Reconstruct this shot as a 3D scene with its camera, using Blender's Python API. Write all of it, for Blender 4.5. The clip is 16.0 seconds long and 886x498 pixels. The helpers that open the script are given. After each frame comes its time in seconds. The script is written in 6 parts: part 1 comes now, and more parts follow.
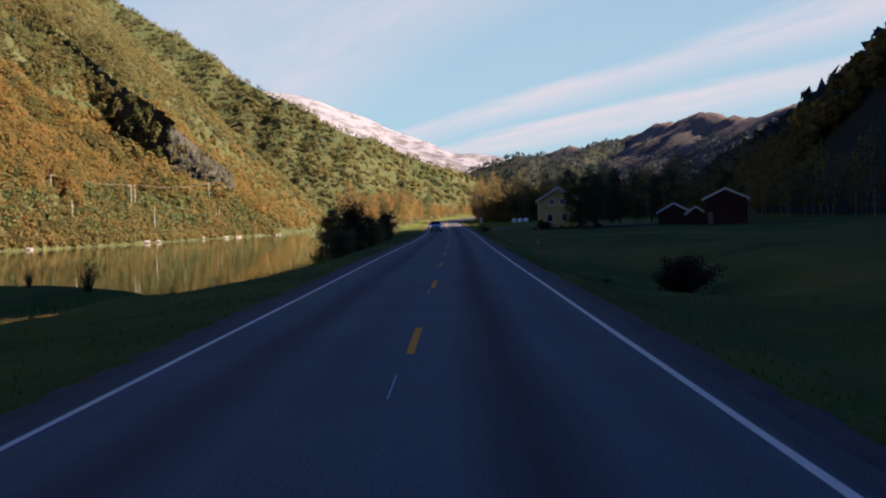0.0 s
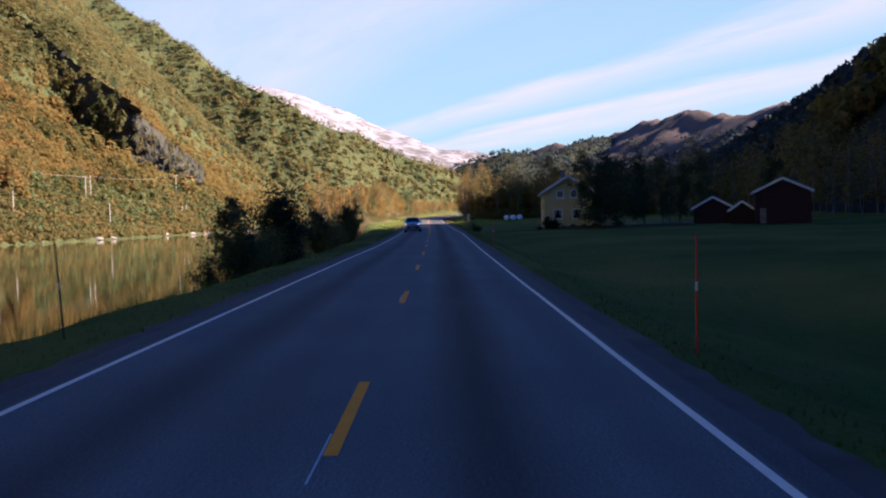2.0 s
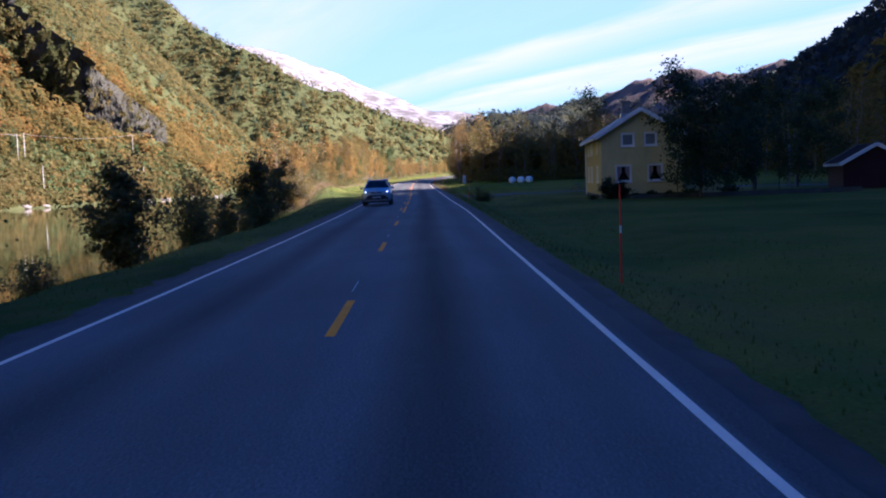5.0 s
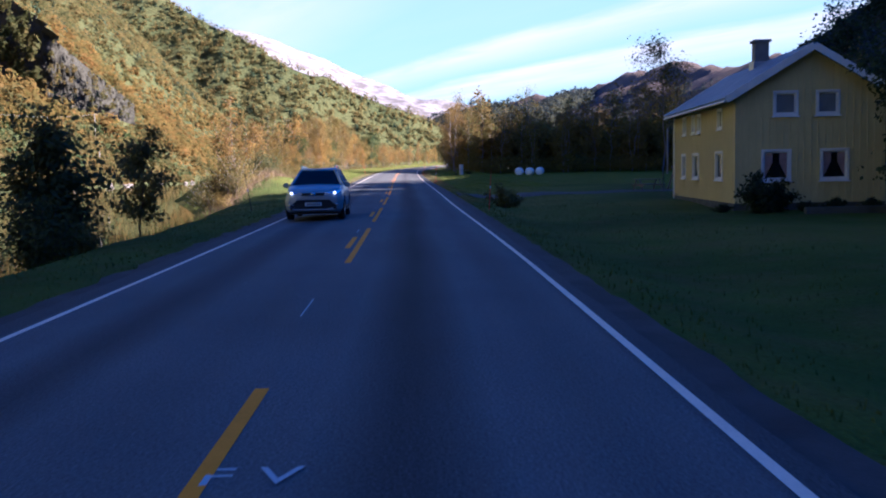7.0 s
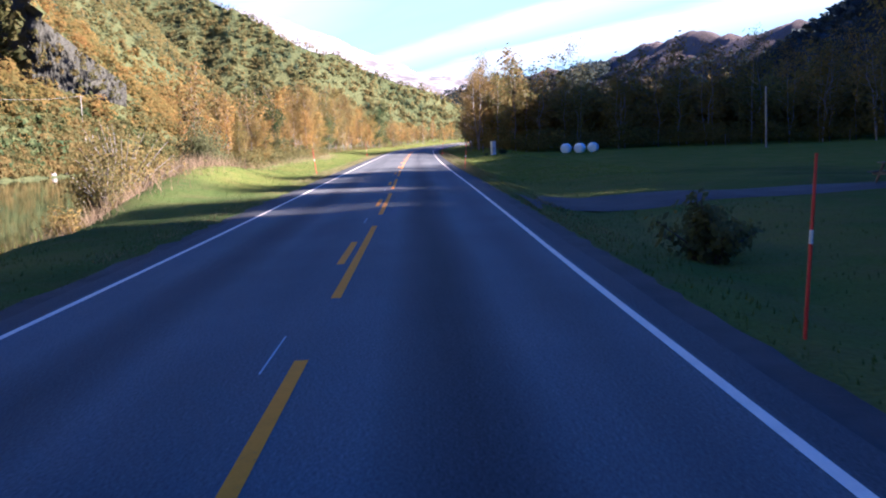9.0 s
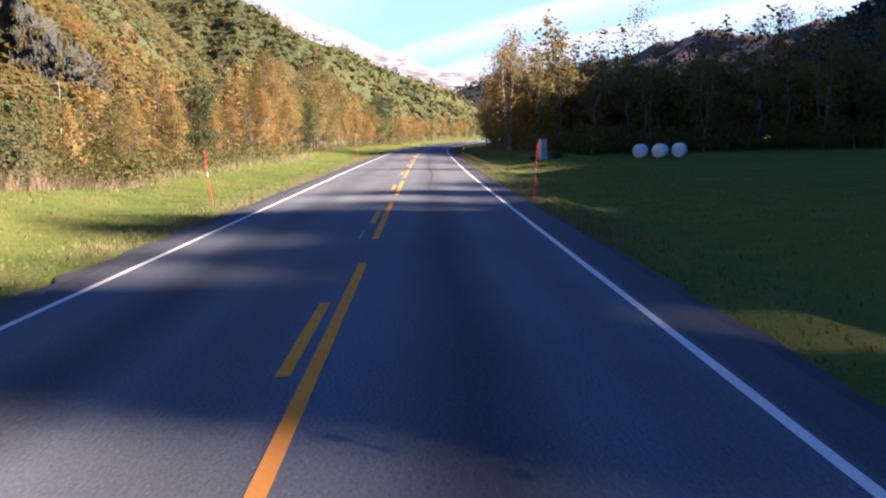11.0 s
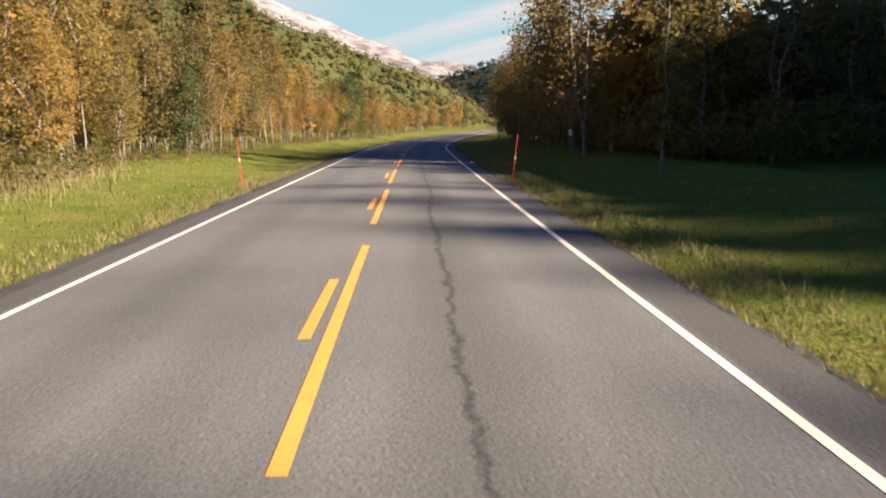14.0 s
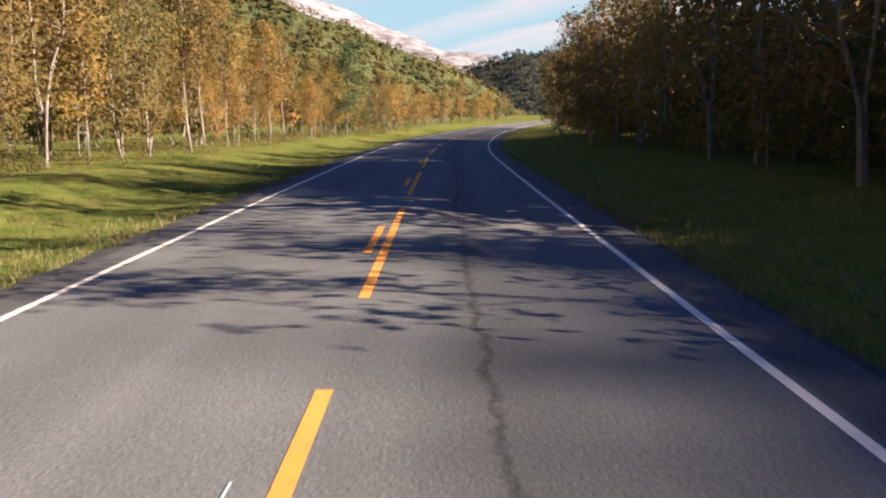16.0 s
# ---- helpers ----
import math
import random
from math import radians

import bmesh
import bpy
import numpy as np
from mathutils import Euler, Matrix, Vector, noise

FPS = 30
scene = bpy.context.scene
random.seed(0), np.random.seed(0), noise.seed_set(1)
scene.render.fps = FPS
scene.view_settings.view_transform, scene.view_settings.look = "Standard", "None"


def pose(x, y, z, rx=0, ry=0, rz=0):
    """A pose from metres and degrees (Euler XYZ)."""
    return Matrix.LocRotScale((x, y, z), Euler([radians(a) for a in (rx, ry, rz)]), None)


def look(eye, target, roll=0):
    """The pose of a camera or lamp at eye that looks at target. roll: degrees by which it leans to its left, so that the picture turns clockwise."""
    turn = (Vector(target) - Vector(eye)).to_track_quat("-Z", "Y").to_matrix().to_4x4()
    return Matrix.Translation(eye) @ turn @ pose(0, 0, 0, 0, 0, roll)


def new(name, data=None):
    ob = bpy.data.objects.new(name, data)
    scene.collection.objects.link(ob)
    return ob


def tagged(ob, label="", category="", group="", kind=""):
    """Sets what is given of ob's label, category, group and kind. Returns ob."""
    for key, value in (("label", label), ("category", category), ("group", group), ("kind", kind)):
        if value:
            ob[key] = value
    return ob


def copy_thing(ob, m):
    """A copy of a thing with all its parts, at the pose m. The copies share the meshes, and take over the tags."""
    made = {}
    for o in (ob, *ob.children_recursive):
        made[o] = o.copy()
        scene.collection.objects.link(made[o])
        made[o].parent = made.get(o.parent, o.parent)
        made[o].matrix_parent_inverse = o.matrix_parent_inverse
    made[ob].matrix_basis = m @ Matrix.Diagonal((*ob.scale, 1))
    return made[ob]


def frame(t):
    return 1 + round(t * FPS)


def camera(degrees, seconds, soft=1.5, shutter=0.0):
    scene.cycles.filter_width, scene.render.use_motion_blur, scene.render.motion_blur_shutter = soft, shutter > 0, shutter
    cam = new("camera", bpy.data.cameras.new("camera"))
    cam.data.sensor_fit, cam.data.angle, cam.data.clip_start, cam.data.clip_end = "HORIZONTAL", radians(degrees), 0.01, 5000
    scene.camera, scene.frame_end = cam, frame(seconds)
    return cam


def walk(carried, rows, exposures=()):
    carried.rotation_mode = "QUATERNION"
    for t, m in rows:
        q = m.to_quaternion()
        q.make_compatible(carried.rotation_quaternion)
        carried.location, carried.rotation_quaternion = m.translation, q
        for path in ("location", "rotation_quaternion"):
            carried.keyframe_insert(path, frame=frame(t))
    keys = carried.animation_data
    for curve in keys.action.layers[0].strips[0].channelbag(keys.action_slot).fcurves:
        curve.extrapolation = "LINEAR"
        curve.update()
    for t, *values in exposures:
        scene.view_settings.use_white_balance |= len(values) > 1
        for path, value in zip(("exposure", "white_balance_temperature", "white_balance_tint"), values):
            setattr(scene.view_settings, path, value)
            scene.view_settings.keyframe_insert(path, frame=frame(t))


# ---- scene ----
cam = camera(50.69, 16.0, 2.0, 0.08)
PATH = [
    (0.0, pose(0.657, 0.548, 1.688, 88.346, 2.305, 0.729)),
    (0.5, pose(0.703, 7.647, 1.705, 88.174, 1.846, 0.124)),
    (1.0, pose(0.759, 15.107, 1.692, 88.289, 2.142, 0.237)),
    (1.5, pose(0.769, 22.799, 1.669, 88.221, 1.682, -0.317)),
    (2.0, pose(0.878, 30.028, 1.654, 88.125, 1.935, -0.219)),
    (2.5, pose(0.993, 37.250, 1.641, 87.481, 1.841, -0.657)),
    (3.0, pose(1.002, 44.683, 1.638, 85.762, 2.250, -1.610)),
    (5.5, pose(1.192, 82.125, 1.685, 85.839, 1.951, -0.537)),
    (6.0, pose(1.154, 89.611, 1.712, 85.669, 1.482, -0.459)),
    (6.5, pose(1.142, 97.186, 1.733, 85.362, 1.402, -0.903)),
    (7.0, pose(1.111, 104.555, 1.764, 85.170, 1.170, -1.651)),
    (7.5, pose(1.014, 112.123, 1.823, 84.577, 0.834, -1.859)),
    (8.0, pose(0.997, 119.534, 1.880, 84.183, 0.710, -0.554)),
    (8.5, pose(0.843, 127.113, 1.914, 83.752, 1.417, -1.288)),
    (9.0, pose(0.808, 134.493, 1.937, 83.852, 2.455, -0.819)),
    (11.5, pose(0.112, 173.057, 2.246, 83.534, 1.511, -0.202)),
    (12.0, pose(-0.040, 180.746, 2.318, 83.199, 1.907, -0.476)),
    (12.5, pose(-0.118, 188.407, 2.380, 82.580, 1.686, -1.158)),
    (13.0, pose(-0.308, 196.444, 2.444, 82.349, 1.184, -1.558)),
    (13.5, pose(-0.436, 204.433, 2.526, 83.138, 1.492, -1.410)),
    (14.0, pose(-0.567, 212.381, 2.625, 83.092, 1.695, -1.315)),
    (14.5, pose(-0.639, 220.205, 2.713, 82.047, 1.781, -1.123)),
    (15.0, pose(-0.759, 228.212, 2.798, 83.133, 1.801, -0.241)),
    (15.5, pose(-0.815, 236.227, 2.873, 82.224, 1.700, -1.177)),
    (16.0, pose(-0.834, 244.125, 2.937, 82.625, 1.706, 0.110)),
]
EXPOSURES = [(0.0, 2.12, 3760, 20), (1.5, 2.31, 3700, 22), (3.0, 2.52, 3560, 25), (5.5, 2.64, 3480, 26), (7.0, 2.7, 3450, 26), (9.0, 3.06, 3450, 25), (11.0, 2.77, 3600, 22), (12.5, 2.68, 3750, 17), (13.5, 2.26, 3820, 14), (14.0, 2.26, 3820, 14), (14.5, 2.34, 3820, 14), (15.0, 2.22, 3820, 16), (15.5, 2.3, 3800, 17), (16.0, 2.34, 3780, 17)]
walk(cam, PATH, EXPOSURES)

# ---- world and sun ----
SUN_ELEVATION, SUN_BEARING = 27.0, 106.0      # degrees; bearing clockwise from the road's direction (+y)
sun_way = Vector((math.sin(radians(SUN_BEARING)) * math.cos(radians(SUN_ELEVATION)),
                  math.cos(radians(SUN_BEARING)) * math.cos(radians(SUN_ELEVATION)),
                  math.sin(radians(SUN_ELEVATION))))


def nodes_of(material):
    material.use_nodes = True
    return material.node_tree.nodes, material.node_tree.links


def math_node(n, l, op, a, b=None, clamp=False):
    m = n.new("ShaderNodeMath")
    m.operation, m.use_clamp = op, clamp
    for i, v in enumerate((a, b)):
        if v is None:
            continue
        if isinstance(v, (int, float)):
            m.inputs[i].default_value = v
        else:
            l.new(v, m.inputs[i])
    return m.outputs[0]


def mix_node(n, l, fac, a, b, blend="MIX"):
    m = n.new("ShaderNodeMix")
    m.data_type, m.blend_type = "RGBA", blend
    for sock, v in ((m.inputs[0], fac), (m.inputs[6], a), (m.inputs[7], b)):
        if isinstance(v, (int, float)):
            sock.default_value = v
        elif isinstance(v, tuple):
            sock.default_value = (*v[:3], 1)
        else:
            l.new(v, sock)
    return m.outputs[2]


def noise_node(n, l, vec, scale, detail=4.0, rough=0.55, stretch=None):
    if stretch:
        mp = n.new("ShaderNodeMapping")
        mp.inputs["Scale"].default_value = stretch
        l.new(vec, mp.inputs["Vector"])
        vec = mp.outputs[0]
    t = n.new("ShaderNodeTexNoise")
    t.inputs["Scale"].default_value, t.inputs["Detail"].default_value, t.inputs["Roughness"].default_value = scale, detail, rough
    l.new(vec, t.inputs["Vector"])
    return t.outputs[0]


def ramp_node(n, l, fac, *stops):
    r = n.new("ShaderNodeValToRGB")
    while len(r.color_ramp.elements) < len(stops):
        r.color_ramp.elements.new(0.5)
    for e, (p, c) in zip(r.color_ramp.elements, stops):
        e.position, e.color = p, ((c, c, c, 1) if isinstance(c, (int, float)) else (*c, 1))
    l.new(fac, r.inputs[0])
    return r.outputs[0]


world = bpy.data.worlds.new("sky")
scene.world = world
world.use_nodes = True
wn, wl = world.node_tree.nodes, world.node_tree.links
wn.clear()
sky = wn.new("ShaderNodeTexSky")
sky.sky_type, sky.sun_disc = "NISHITA", False
sky.sun_elevation, sky.sun_rotation = radians(SUN_ELEVATION), radians(SUN_BEARING)
sky.air_density, sky.dust_density, sky.ozone_density = 1.0, 0.1, 4.5
# cirrus: a few long bands on a high level sheet, thinning out overhead
co = wn.new("ShaderNodeTexCoord")
sep = wn.new("ShaderNodeSeparateXYZ")
wl.new(co.outputs["Generated"], sep.inputs[0])
high = math_node(wn, wl, "MAXIMUM", sep.outputs[2], 0.02)
px, py = math_node(wn, wl, "DIVIDE", sep.outputs[0], high), math_node(wn, wl, "DIVIDE", sep.outputs[1], high)
comb = wn.new("ShaderNodeCombineXYZ")
wl.new(px, comb.inputs[0]), wl.new(py, comb.inputs[1])
turned = wn.new("ShaderNodeMapping")
turned.inputs["Rotation"].default_value = (0, 0, radians(-22.4))
wl.new(comb.outputs[0], turned.inputs["Vector"])
lay = wn.new("ShaderNodeSeparateXYZ")
wl.new(turned.outputs[0], lay.inputs[0])
bent = noise_node(wn, wl, turned.outputs[0], 1.0, 3.0, 0.5, (0.5, 0.16, 1.0))
fine = noise_node(wn, wl, turned.outputs[0], 1.0, 6.0, 0.62, (2.4, 0.5, 1.0))
q = math_node(wn, wl, "ADD", lay.outputs[0], math_node(wn, wl, "MULTIPLY", math_node(wn, wl, "SUBTRACT", bent, 0.5), 1.1))
q = math_node(wn, wl, "ADD", q, math_node(wn, wl, "MULTIPLY", math_node(wn, wl, "SUBTRACT", fine, 0.5), 0.7))
band = ramp_node(wn, wl, math_node(wn, wl, "DIVIDE", q, 8.0), (0.0, 0.25), (0.10, 0.55), (0.20, 0.62), (0.29, 0.12), (0.40, 0.10), (0.46, 0.85), (0.52, 0.40),
                 (0.565, 0.08), (0.62, 0.95), (0.70, 0.75), (0.80, 0.15), (1.0, 0.3))
cover = math_node(wn, wl, "MULTIPLY", band, ramp_node(wn, wl, fine, (0.25, 0.45), (0.65, 1.0)))
lift = ramp_node(wn, wl, sep.outputs[2], (0.0, 0.5), (0.05, 1.0), (0.24, 1.0), (0.38, 0.0))
veil = math_node(wn, wl, "MULTIPLY", cover, lift)
haze = mix_node(wn, wl, ramp_node(wn, wl, sep.outputs[2], (0.0, 0.85), (0.12, 0.78), (0.23, 0.68), (0.34, 0.0)), sky.outputs[0], (12.6, 11.2, 4.9))
clouded = mix_node(wn, wl, veil, haze, (18.0, 11.0, 4.95))
back = wn.new("ShaderNodeBackground")
back.inputs[1].default_value = 0.0140
out = wn.new("ShaderNodeOutputWorld")
wl.new(clouded, back.inputs[0]), wl.new(back.outputs[0], out.inputs[0])

sun = new("sun", bpy.data.lights.new("sun", "SUN"))
sun.data.energy, sun.data.angle, sun.data.color = 5.0, radians(0.53), (1.0, 0.565, 0.185)
sun.matrix_world = look(sun_way * 100, (0, 0, 0))

# ---- materials ----


def material(name, color, rough=0.8, spread=0.25, scale=3.0, fine=40.0, bump=0.3, metal=0.0, tint=None, coords="Object", bump_dist=0.02, spec=0.5):
    """A plain surface with variation at two scales and fine relief."""
    m = bpy.data.materials.new(name)
    n, l = nodes_of(m)
    b = n["Principled BSDF"]
    c = n.new("ShaderNodeTexCoord").outputs[coords]
    big, small = noise_node(n, l, c, scale), noise_node(n, l, c, fine, 3.0)
    lo = tuple(v * (1 - spread) for v in color)
    hi = tint or tuple(min(1, v * (1 + spread)) for v in color)
    col = ramp_node(n, l, big, (0.3, lo), (0.7, hi))
    col = mix_node(n, l, 0.35 * spread * 2, col, ramp_node(n, l, small, (0.25, 0.35), (0.75, 1.0)), "MULTIPLY")
    l.new(col, b.inputs["Base Color"])
    b.inputs["Roughness"].default_value, b.inputs["Metallic"].default_value = rough, metal
    b.inputs["Specular IOR Level"].default_value = spec
    if bump:
        bp = n.new("ShaderNodeBump")
        bp.inputs["Strength"].default_value, bp.inputs["Distance"].default_value = bump, bump_dist
        l.new(small, bp.inputs["Height"]), l.new(bp.outputs[0], b.inputs["Normal"])
    return m


def foliage(name, stops, scale=0.05, fine=1.2, rough=0.75, through_light=0.45):
    """Leaves whose colour wanders from tree to tree and from twig to twig; some light passes through them."""
    m = bpy.data.materials.new(name)
    n, l = nodes_of(m)
    b = n["Principled BSDF"]
    g = n.new("ShaderNodeNewGeometry")
    info = n.new("ShaderNodeObjectInfo")
    a, c = noise_node(n, l, g.outputs["Position"], scale, 2.0), noise_node(n, l, g.outputs["Position"], fine, 2.0)
    f = math_node(n, l, "ADD", math_node(n, l, "MULTIPLY", a, 0.55), math_node(n, l, "MULTIPLY", c, 0.3))
    f = math_node(n, l, "ADD", f, math_node(n, l, "MULTIPLY", g.outputs["Random Per Island"], 0.2))
    f = math_node(n, l, "ADD", f, math_node(n, l, "MULTIPLY", math_node(n, l, "SUBTRACT", info.outputs["Random"], 0.5), 0.22))
    col = ramp_node(n, l, f, *stops)
    shade = ramp_node(n, l, g.outputs["Random Per Island"], (0.0, 0.82), (1.0, 1.0))
    col = mix_node(n, l, 1.0, col, shade, "MULTIPLY")
    l.new(col, b.inputs["Base Color"])
    b.inputs["Roughness"].default_value = rough
    b.inputs["Specular IOR Level"].default_value = 0.25
    tr = n.new("ShaderNodeBsdfTranslucent")
    l.new(col, tr.inputs[0])
    mix = n.new("ShaderNodeMixShader")
    mix.inputs[0].default_value = through_light
    l.new(b.outputs[0], mix.inputs[1]), l.new(tr.outputs[0], mix.inputs[2])
    l.new(mix.outputs[0], n["Material Output"].inputs[0])
    return m


AUTUMN = ((0.30, (0.095, 0.102, 0.016)), (0.44, (0.195, 0.168, 0.021)), (0.56, (0.290, 0.208, 0.024)), (0.72, (0.350, 0.208, 0.025)), (0.88, (0.340, 0.168, 0.025)))
GREENISH = ((0.30, (0.070, 0.084, 0.022)), (0.46, (0.138, 0.138, 0.029)), (0.60, (0.212, 0.178, 0.036)), (0.76, (0.275, 0.195, 0.036)))
DARKGREEN = ((0.30, (0.016, 0.027, 0.014)), (0.55, (0.035, 0.053, 0.022)), (0.80, (0.070, 0.080, 0.028)))
M_AUTUMN = foliage("autumn_leaves", AUTUMN, 0.05, 0.5, 0.75, 0.72)
M_BIRCH = foliage("birch_leaves", ((0.28, (0.161, 0.144, 0.024)), (0.44, (0.310, 0.242, 0.034)), (0.58, (0.404, 0.282, 0.034)), (0.70, (0.431, 0.262, 0.034)), (0.86, (0.364, 0.204, 0.034))), 0.08, 1.0, 0.75, 0.6)
M_OLIVE = foliage("olive_birch_leaves", ((0.28, (0.075, 0.088, 0.022)), (0.48, (0.163, 0.150, 0.032)), (0.66, (0.250, 0.194, 0.036)), (0.84, (0.312, 0.200, 0.036))), 0.08, 1.0, 0.75, 0.6)
M_RUST = foliage("rusty_birch_leaves", ((0.28, (0.162, 0.123, 0.031)), (0.5, (0.270, 0.193, 0.036)), (0.75, (0.352, 0.225, 0.036))), 0.08, 1.0, 0.75, 0.6)
M_FRESH = foliage("fresh_green_leaves", ((0.28, (0.040, 0.070, 0.018)), (0.52, (0.090, 0.118, 0.026)), (0.74, (0.17, 0.155, 0.03)), (0.9, (0.24, 0.15, 0.03))), 0.1, 1.2)
M_GREEN = foliage("green_leaves", GREENISH, 0.05, 0.5, 0.75, 0.68)
M_DARK = foliage("dark_leaves", DARKGREEN, 0.06, 1.5)
M_YARD = foliage("garden_tree_leaves", ((0.3, (0.036, 0.056, 0.026)), (0.55, (0.070, 0.095, 0.036)), (0.8, (0.11, 0.12, 0.042))), 0.06, 1.5)
M_BUSH = foliage("bush_leaves", ((0.3, (0.090, 0.105, 0.036)), (0.5, (0.15, 0.155, 0.046)), (0.75, (0.24, 0.19, 0.05))), 0.2, 2.0, 0.75, 0.6)
# blue-grey leaves: distance haze and mountain shade are mixed into the colour
M_HAZE_WOODS = foliage("hazy_shaded_leaves", ((0.3, (0.030, 0.042, 0.046)), (0.55, (0.050, 0.062, 0.064)), (0.8, (0.075, 0.085, 0.080))), 0.03, 0.5, 0.85, 0.3)
M_FIR = foliage("fir_needles", ((0.3, (0.016, 0.028, 0.013)), (0.75, (0.045, 0.066, 0.024))), 0.06, 1.0, 0.8, 0.1)
M_BARK = material("birch_bark", (0.24, 0.205, 0.165), 0.85, 0.35, 2.0, 14.0, 0.5)
M_BARKDARK = material("dark_bark", (0.09, 0.07, 0.055), 0.9, 0.4, 3.0, 20.0, 0.6)
M_WHITE = material("white_paint", (0.74, 0.74, 0.73), 0.55, 0.08, 2.0, 30.0, 0.1)
M_RED = material("red_stain", (0.032, 0.008, 0.008), 0.8, 0.25, 1.5, 25.0, 0.3)
M_POLE_RED = material("red_plastic", (0.55, 0.035, 0.02), 0.5, 0.15, 3.0, 30.0, 0.05)
M_WOOD = material("weathered_wood", (0.20, 0.17, 0.14), 0.85, 0.35, 2.0, 30.0, 0.5)
M_METAL = material("grey_metal", (0.45, 0.46, 0.47), 0.4, 0.15, 3.0, 40.0, 0.05, 0.8)
M_BALE = material("bale_film", (0.80, 0.87, 0.95), 0.35, 0.08, 2.0, 12.0, 0.35)


def part(name, bm, mat, parent=None, label="", smooth=False):
    """Links a bmesh as one mesh object."""
    me = bpy.data.meshes.new(name)
    bm.normal_update()
    bm.to_mesh(me)
    bm.free()
    if smooth:
        me.shade_smooth()
    return link(name, me, mat, parent, label)


def link(name, me, mat, parent=None, label=""):
    if mat and not me.materials:
        me.materials.append(mat)
    ob = new(name, me)
    if parent:
        ob.parent = parent
    return tagged(ob, label)


def raw(name, verts, faces, mat, parent=None, label="", smooth=False):
    me = bpy.data.meshes.new(name)
    v = np.asarray(verts, dtype=np.float32).reshape(-1, 3)
    f = np.asarray(faces, dtype=np.int32)
    k = f.shape[1]
    me.vertices.add(len(v))
    me.vertices.foreach_set("co", v.ravel())
    me.loops.add(f.size)
    me.loops.foreach_set("vertex_index", f.ravel())
    me.polygons.add(len(f))
    me.polygons.foreach_set("loop_start", np.arange(0, f.size, k, dtype=np.int32))
    me.update(calc_edges=True)
    me.validate()
    if smooth:
        me.shade_smooth()
    return link(name, me, mat, parent, label)


def thing(name, label, category, at=(0, 0, 0), rz=0.0, group=""):
    ob = new(name)
    ob.matrix_basis = pose(*at, 0, 0, rz)
    return tagged(ob, label, category, group)


def add_box(bm, x0, x1, y0, y1, z0, z1, bevel=0.0):
    g = bmesh.ops.create_cube(bm, size=1.0, matrix=Matrix.Translation(((x0 + x1) / 2, (y0 + y1) / 2, (z0 + z1) / 2)) @ Matrix.Diagonal((x1 - x0, y1 - y0, z1 - z0, 1)))
    if bevel:
        es = list({e for v in g["verts"] for e in v.link_edges})
        bmesh.ops.bevel(bm, geom=es, offset=bevel, segments=2, affect="EDGES")
    return g["verts"]


def box(name, dims, mat, parent=None, label="", bevel=0.0):
    bm = bmesh.new()
    add_box(bm, *dims, bevel)
    return part(name, bm, mat, parent, label)


def add_tube(bm, points, radii, sides=8, cap=True):
    """A tapered tube along a few points."""
    rings = []
    for i, (p, r) in enumerate(zip(points, radii)):
        a = Vector(points[max(i - 1, 0)])
        b = Vector(points[min(i + 1, len(points) - 1)])
        q = (b - a).to_track_quat("Z", "Y")
        rings.append([bm.verts.new(Vector(p) + q @ Vector((r * math.cos(2 * math.pi * k / sides), r * math.sin(2 * math.pi * k / sides), 0))) for k in range(sides)])
    for a, b in zip(rings, rings[1:]):
        for k in range(sides):
            bm.faces.new((a[k], a[(k + 1) % sides], b[(k + 1) % sides], b[k]))
    if cap:
        bm.faces.new(rings[0][::-1]), bm.faces.new(rings[-1])


# ---- the lie of the land ----
ROAD_Y = np.array([-200, -60, 0, 24, 56, 88, 104, 120, 136, 152, 168, 184, 200, 216, 232, 248, 264, 290, 305, 325, 350, 380, 410, 442, 470, 500, 530, 560])
ROAD_X = np.array([0.0, 0.0, 0.0, 0.02, 0.09, 0.05, -0.09, -0.10, -0.23, -0.37, -0.58, -0.88, -1.16, -1.38, -1.52, -1.63, -1.68, -1.6, -1.1, 0.3, 2.8, 7.6, 14.5, 25.0, 37.0, 53.0, 72.0, 96.0])
ROAD_Z = np.array([0.0, 0.0, 0.0, 0.0, 0.0, 0.05, 0.09, 0.18, 0.27, 0.38, 0.53, 0.68, 0.82, 0.99, 1.15, 1.32, 1.48, 1.72, 1.88, 2.12, 2.42, 2.90, 3.45, 4.0, 4.5, 5.0, 5.5, 6.0])
WATER_Z = -1.75


TILT_Y, TILT = (-60, 0, 24, 40, 56, 72, 88, 104, 136, 168, 200, 250, 320, 420, 560), (0.0, 0.0, 0.014, 0.029, 0.036, 0.027, 0.008, -0.005, -0.001, 0.014, 0.015, 0.02, 0.03, 0.03, 0.03)


def surface_z(u, y):
    """The road's surface u metres right of its middle line: a crown and a cross fall."""
    return road_z(y) - 0.02 * np.abs(u) - np.interp(y, TILT_Y, TILT) * u


def smooth_curve(ys, vs):
    fine_y = np.arange(ys[0], ys[-1] + 0.01, 2.0)
    v = np.interp(fine_y, ys, vs)
    k = np.hanning(13)
    w = np.convolve(np.pad(v, 6, mode="reflect", reflect_type="odd"), k / k.sum(), mode="valid")
    return fine_y, w


RY, RX = smooth_curve(ROAD_Y, ROAD_X)
_, RZ = smooth_curve(ROAD_Y, ROAD_Z)


def road_x(y):
    return np.interp(y, RY, RX)


def road_z(y):
    return np.interp(y, RY, RZ)


def step(a, b, v):
    u = np.clip((v - a) / (b - a), 0, 1)
    return u * u * (3 - 2 * u)


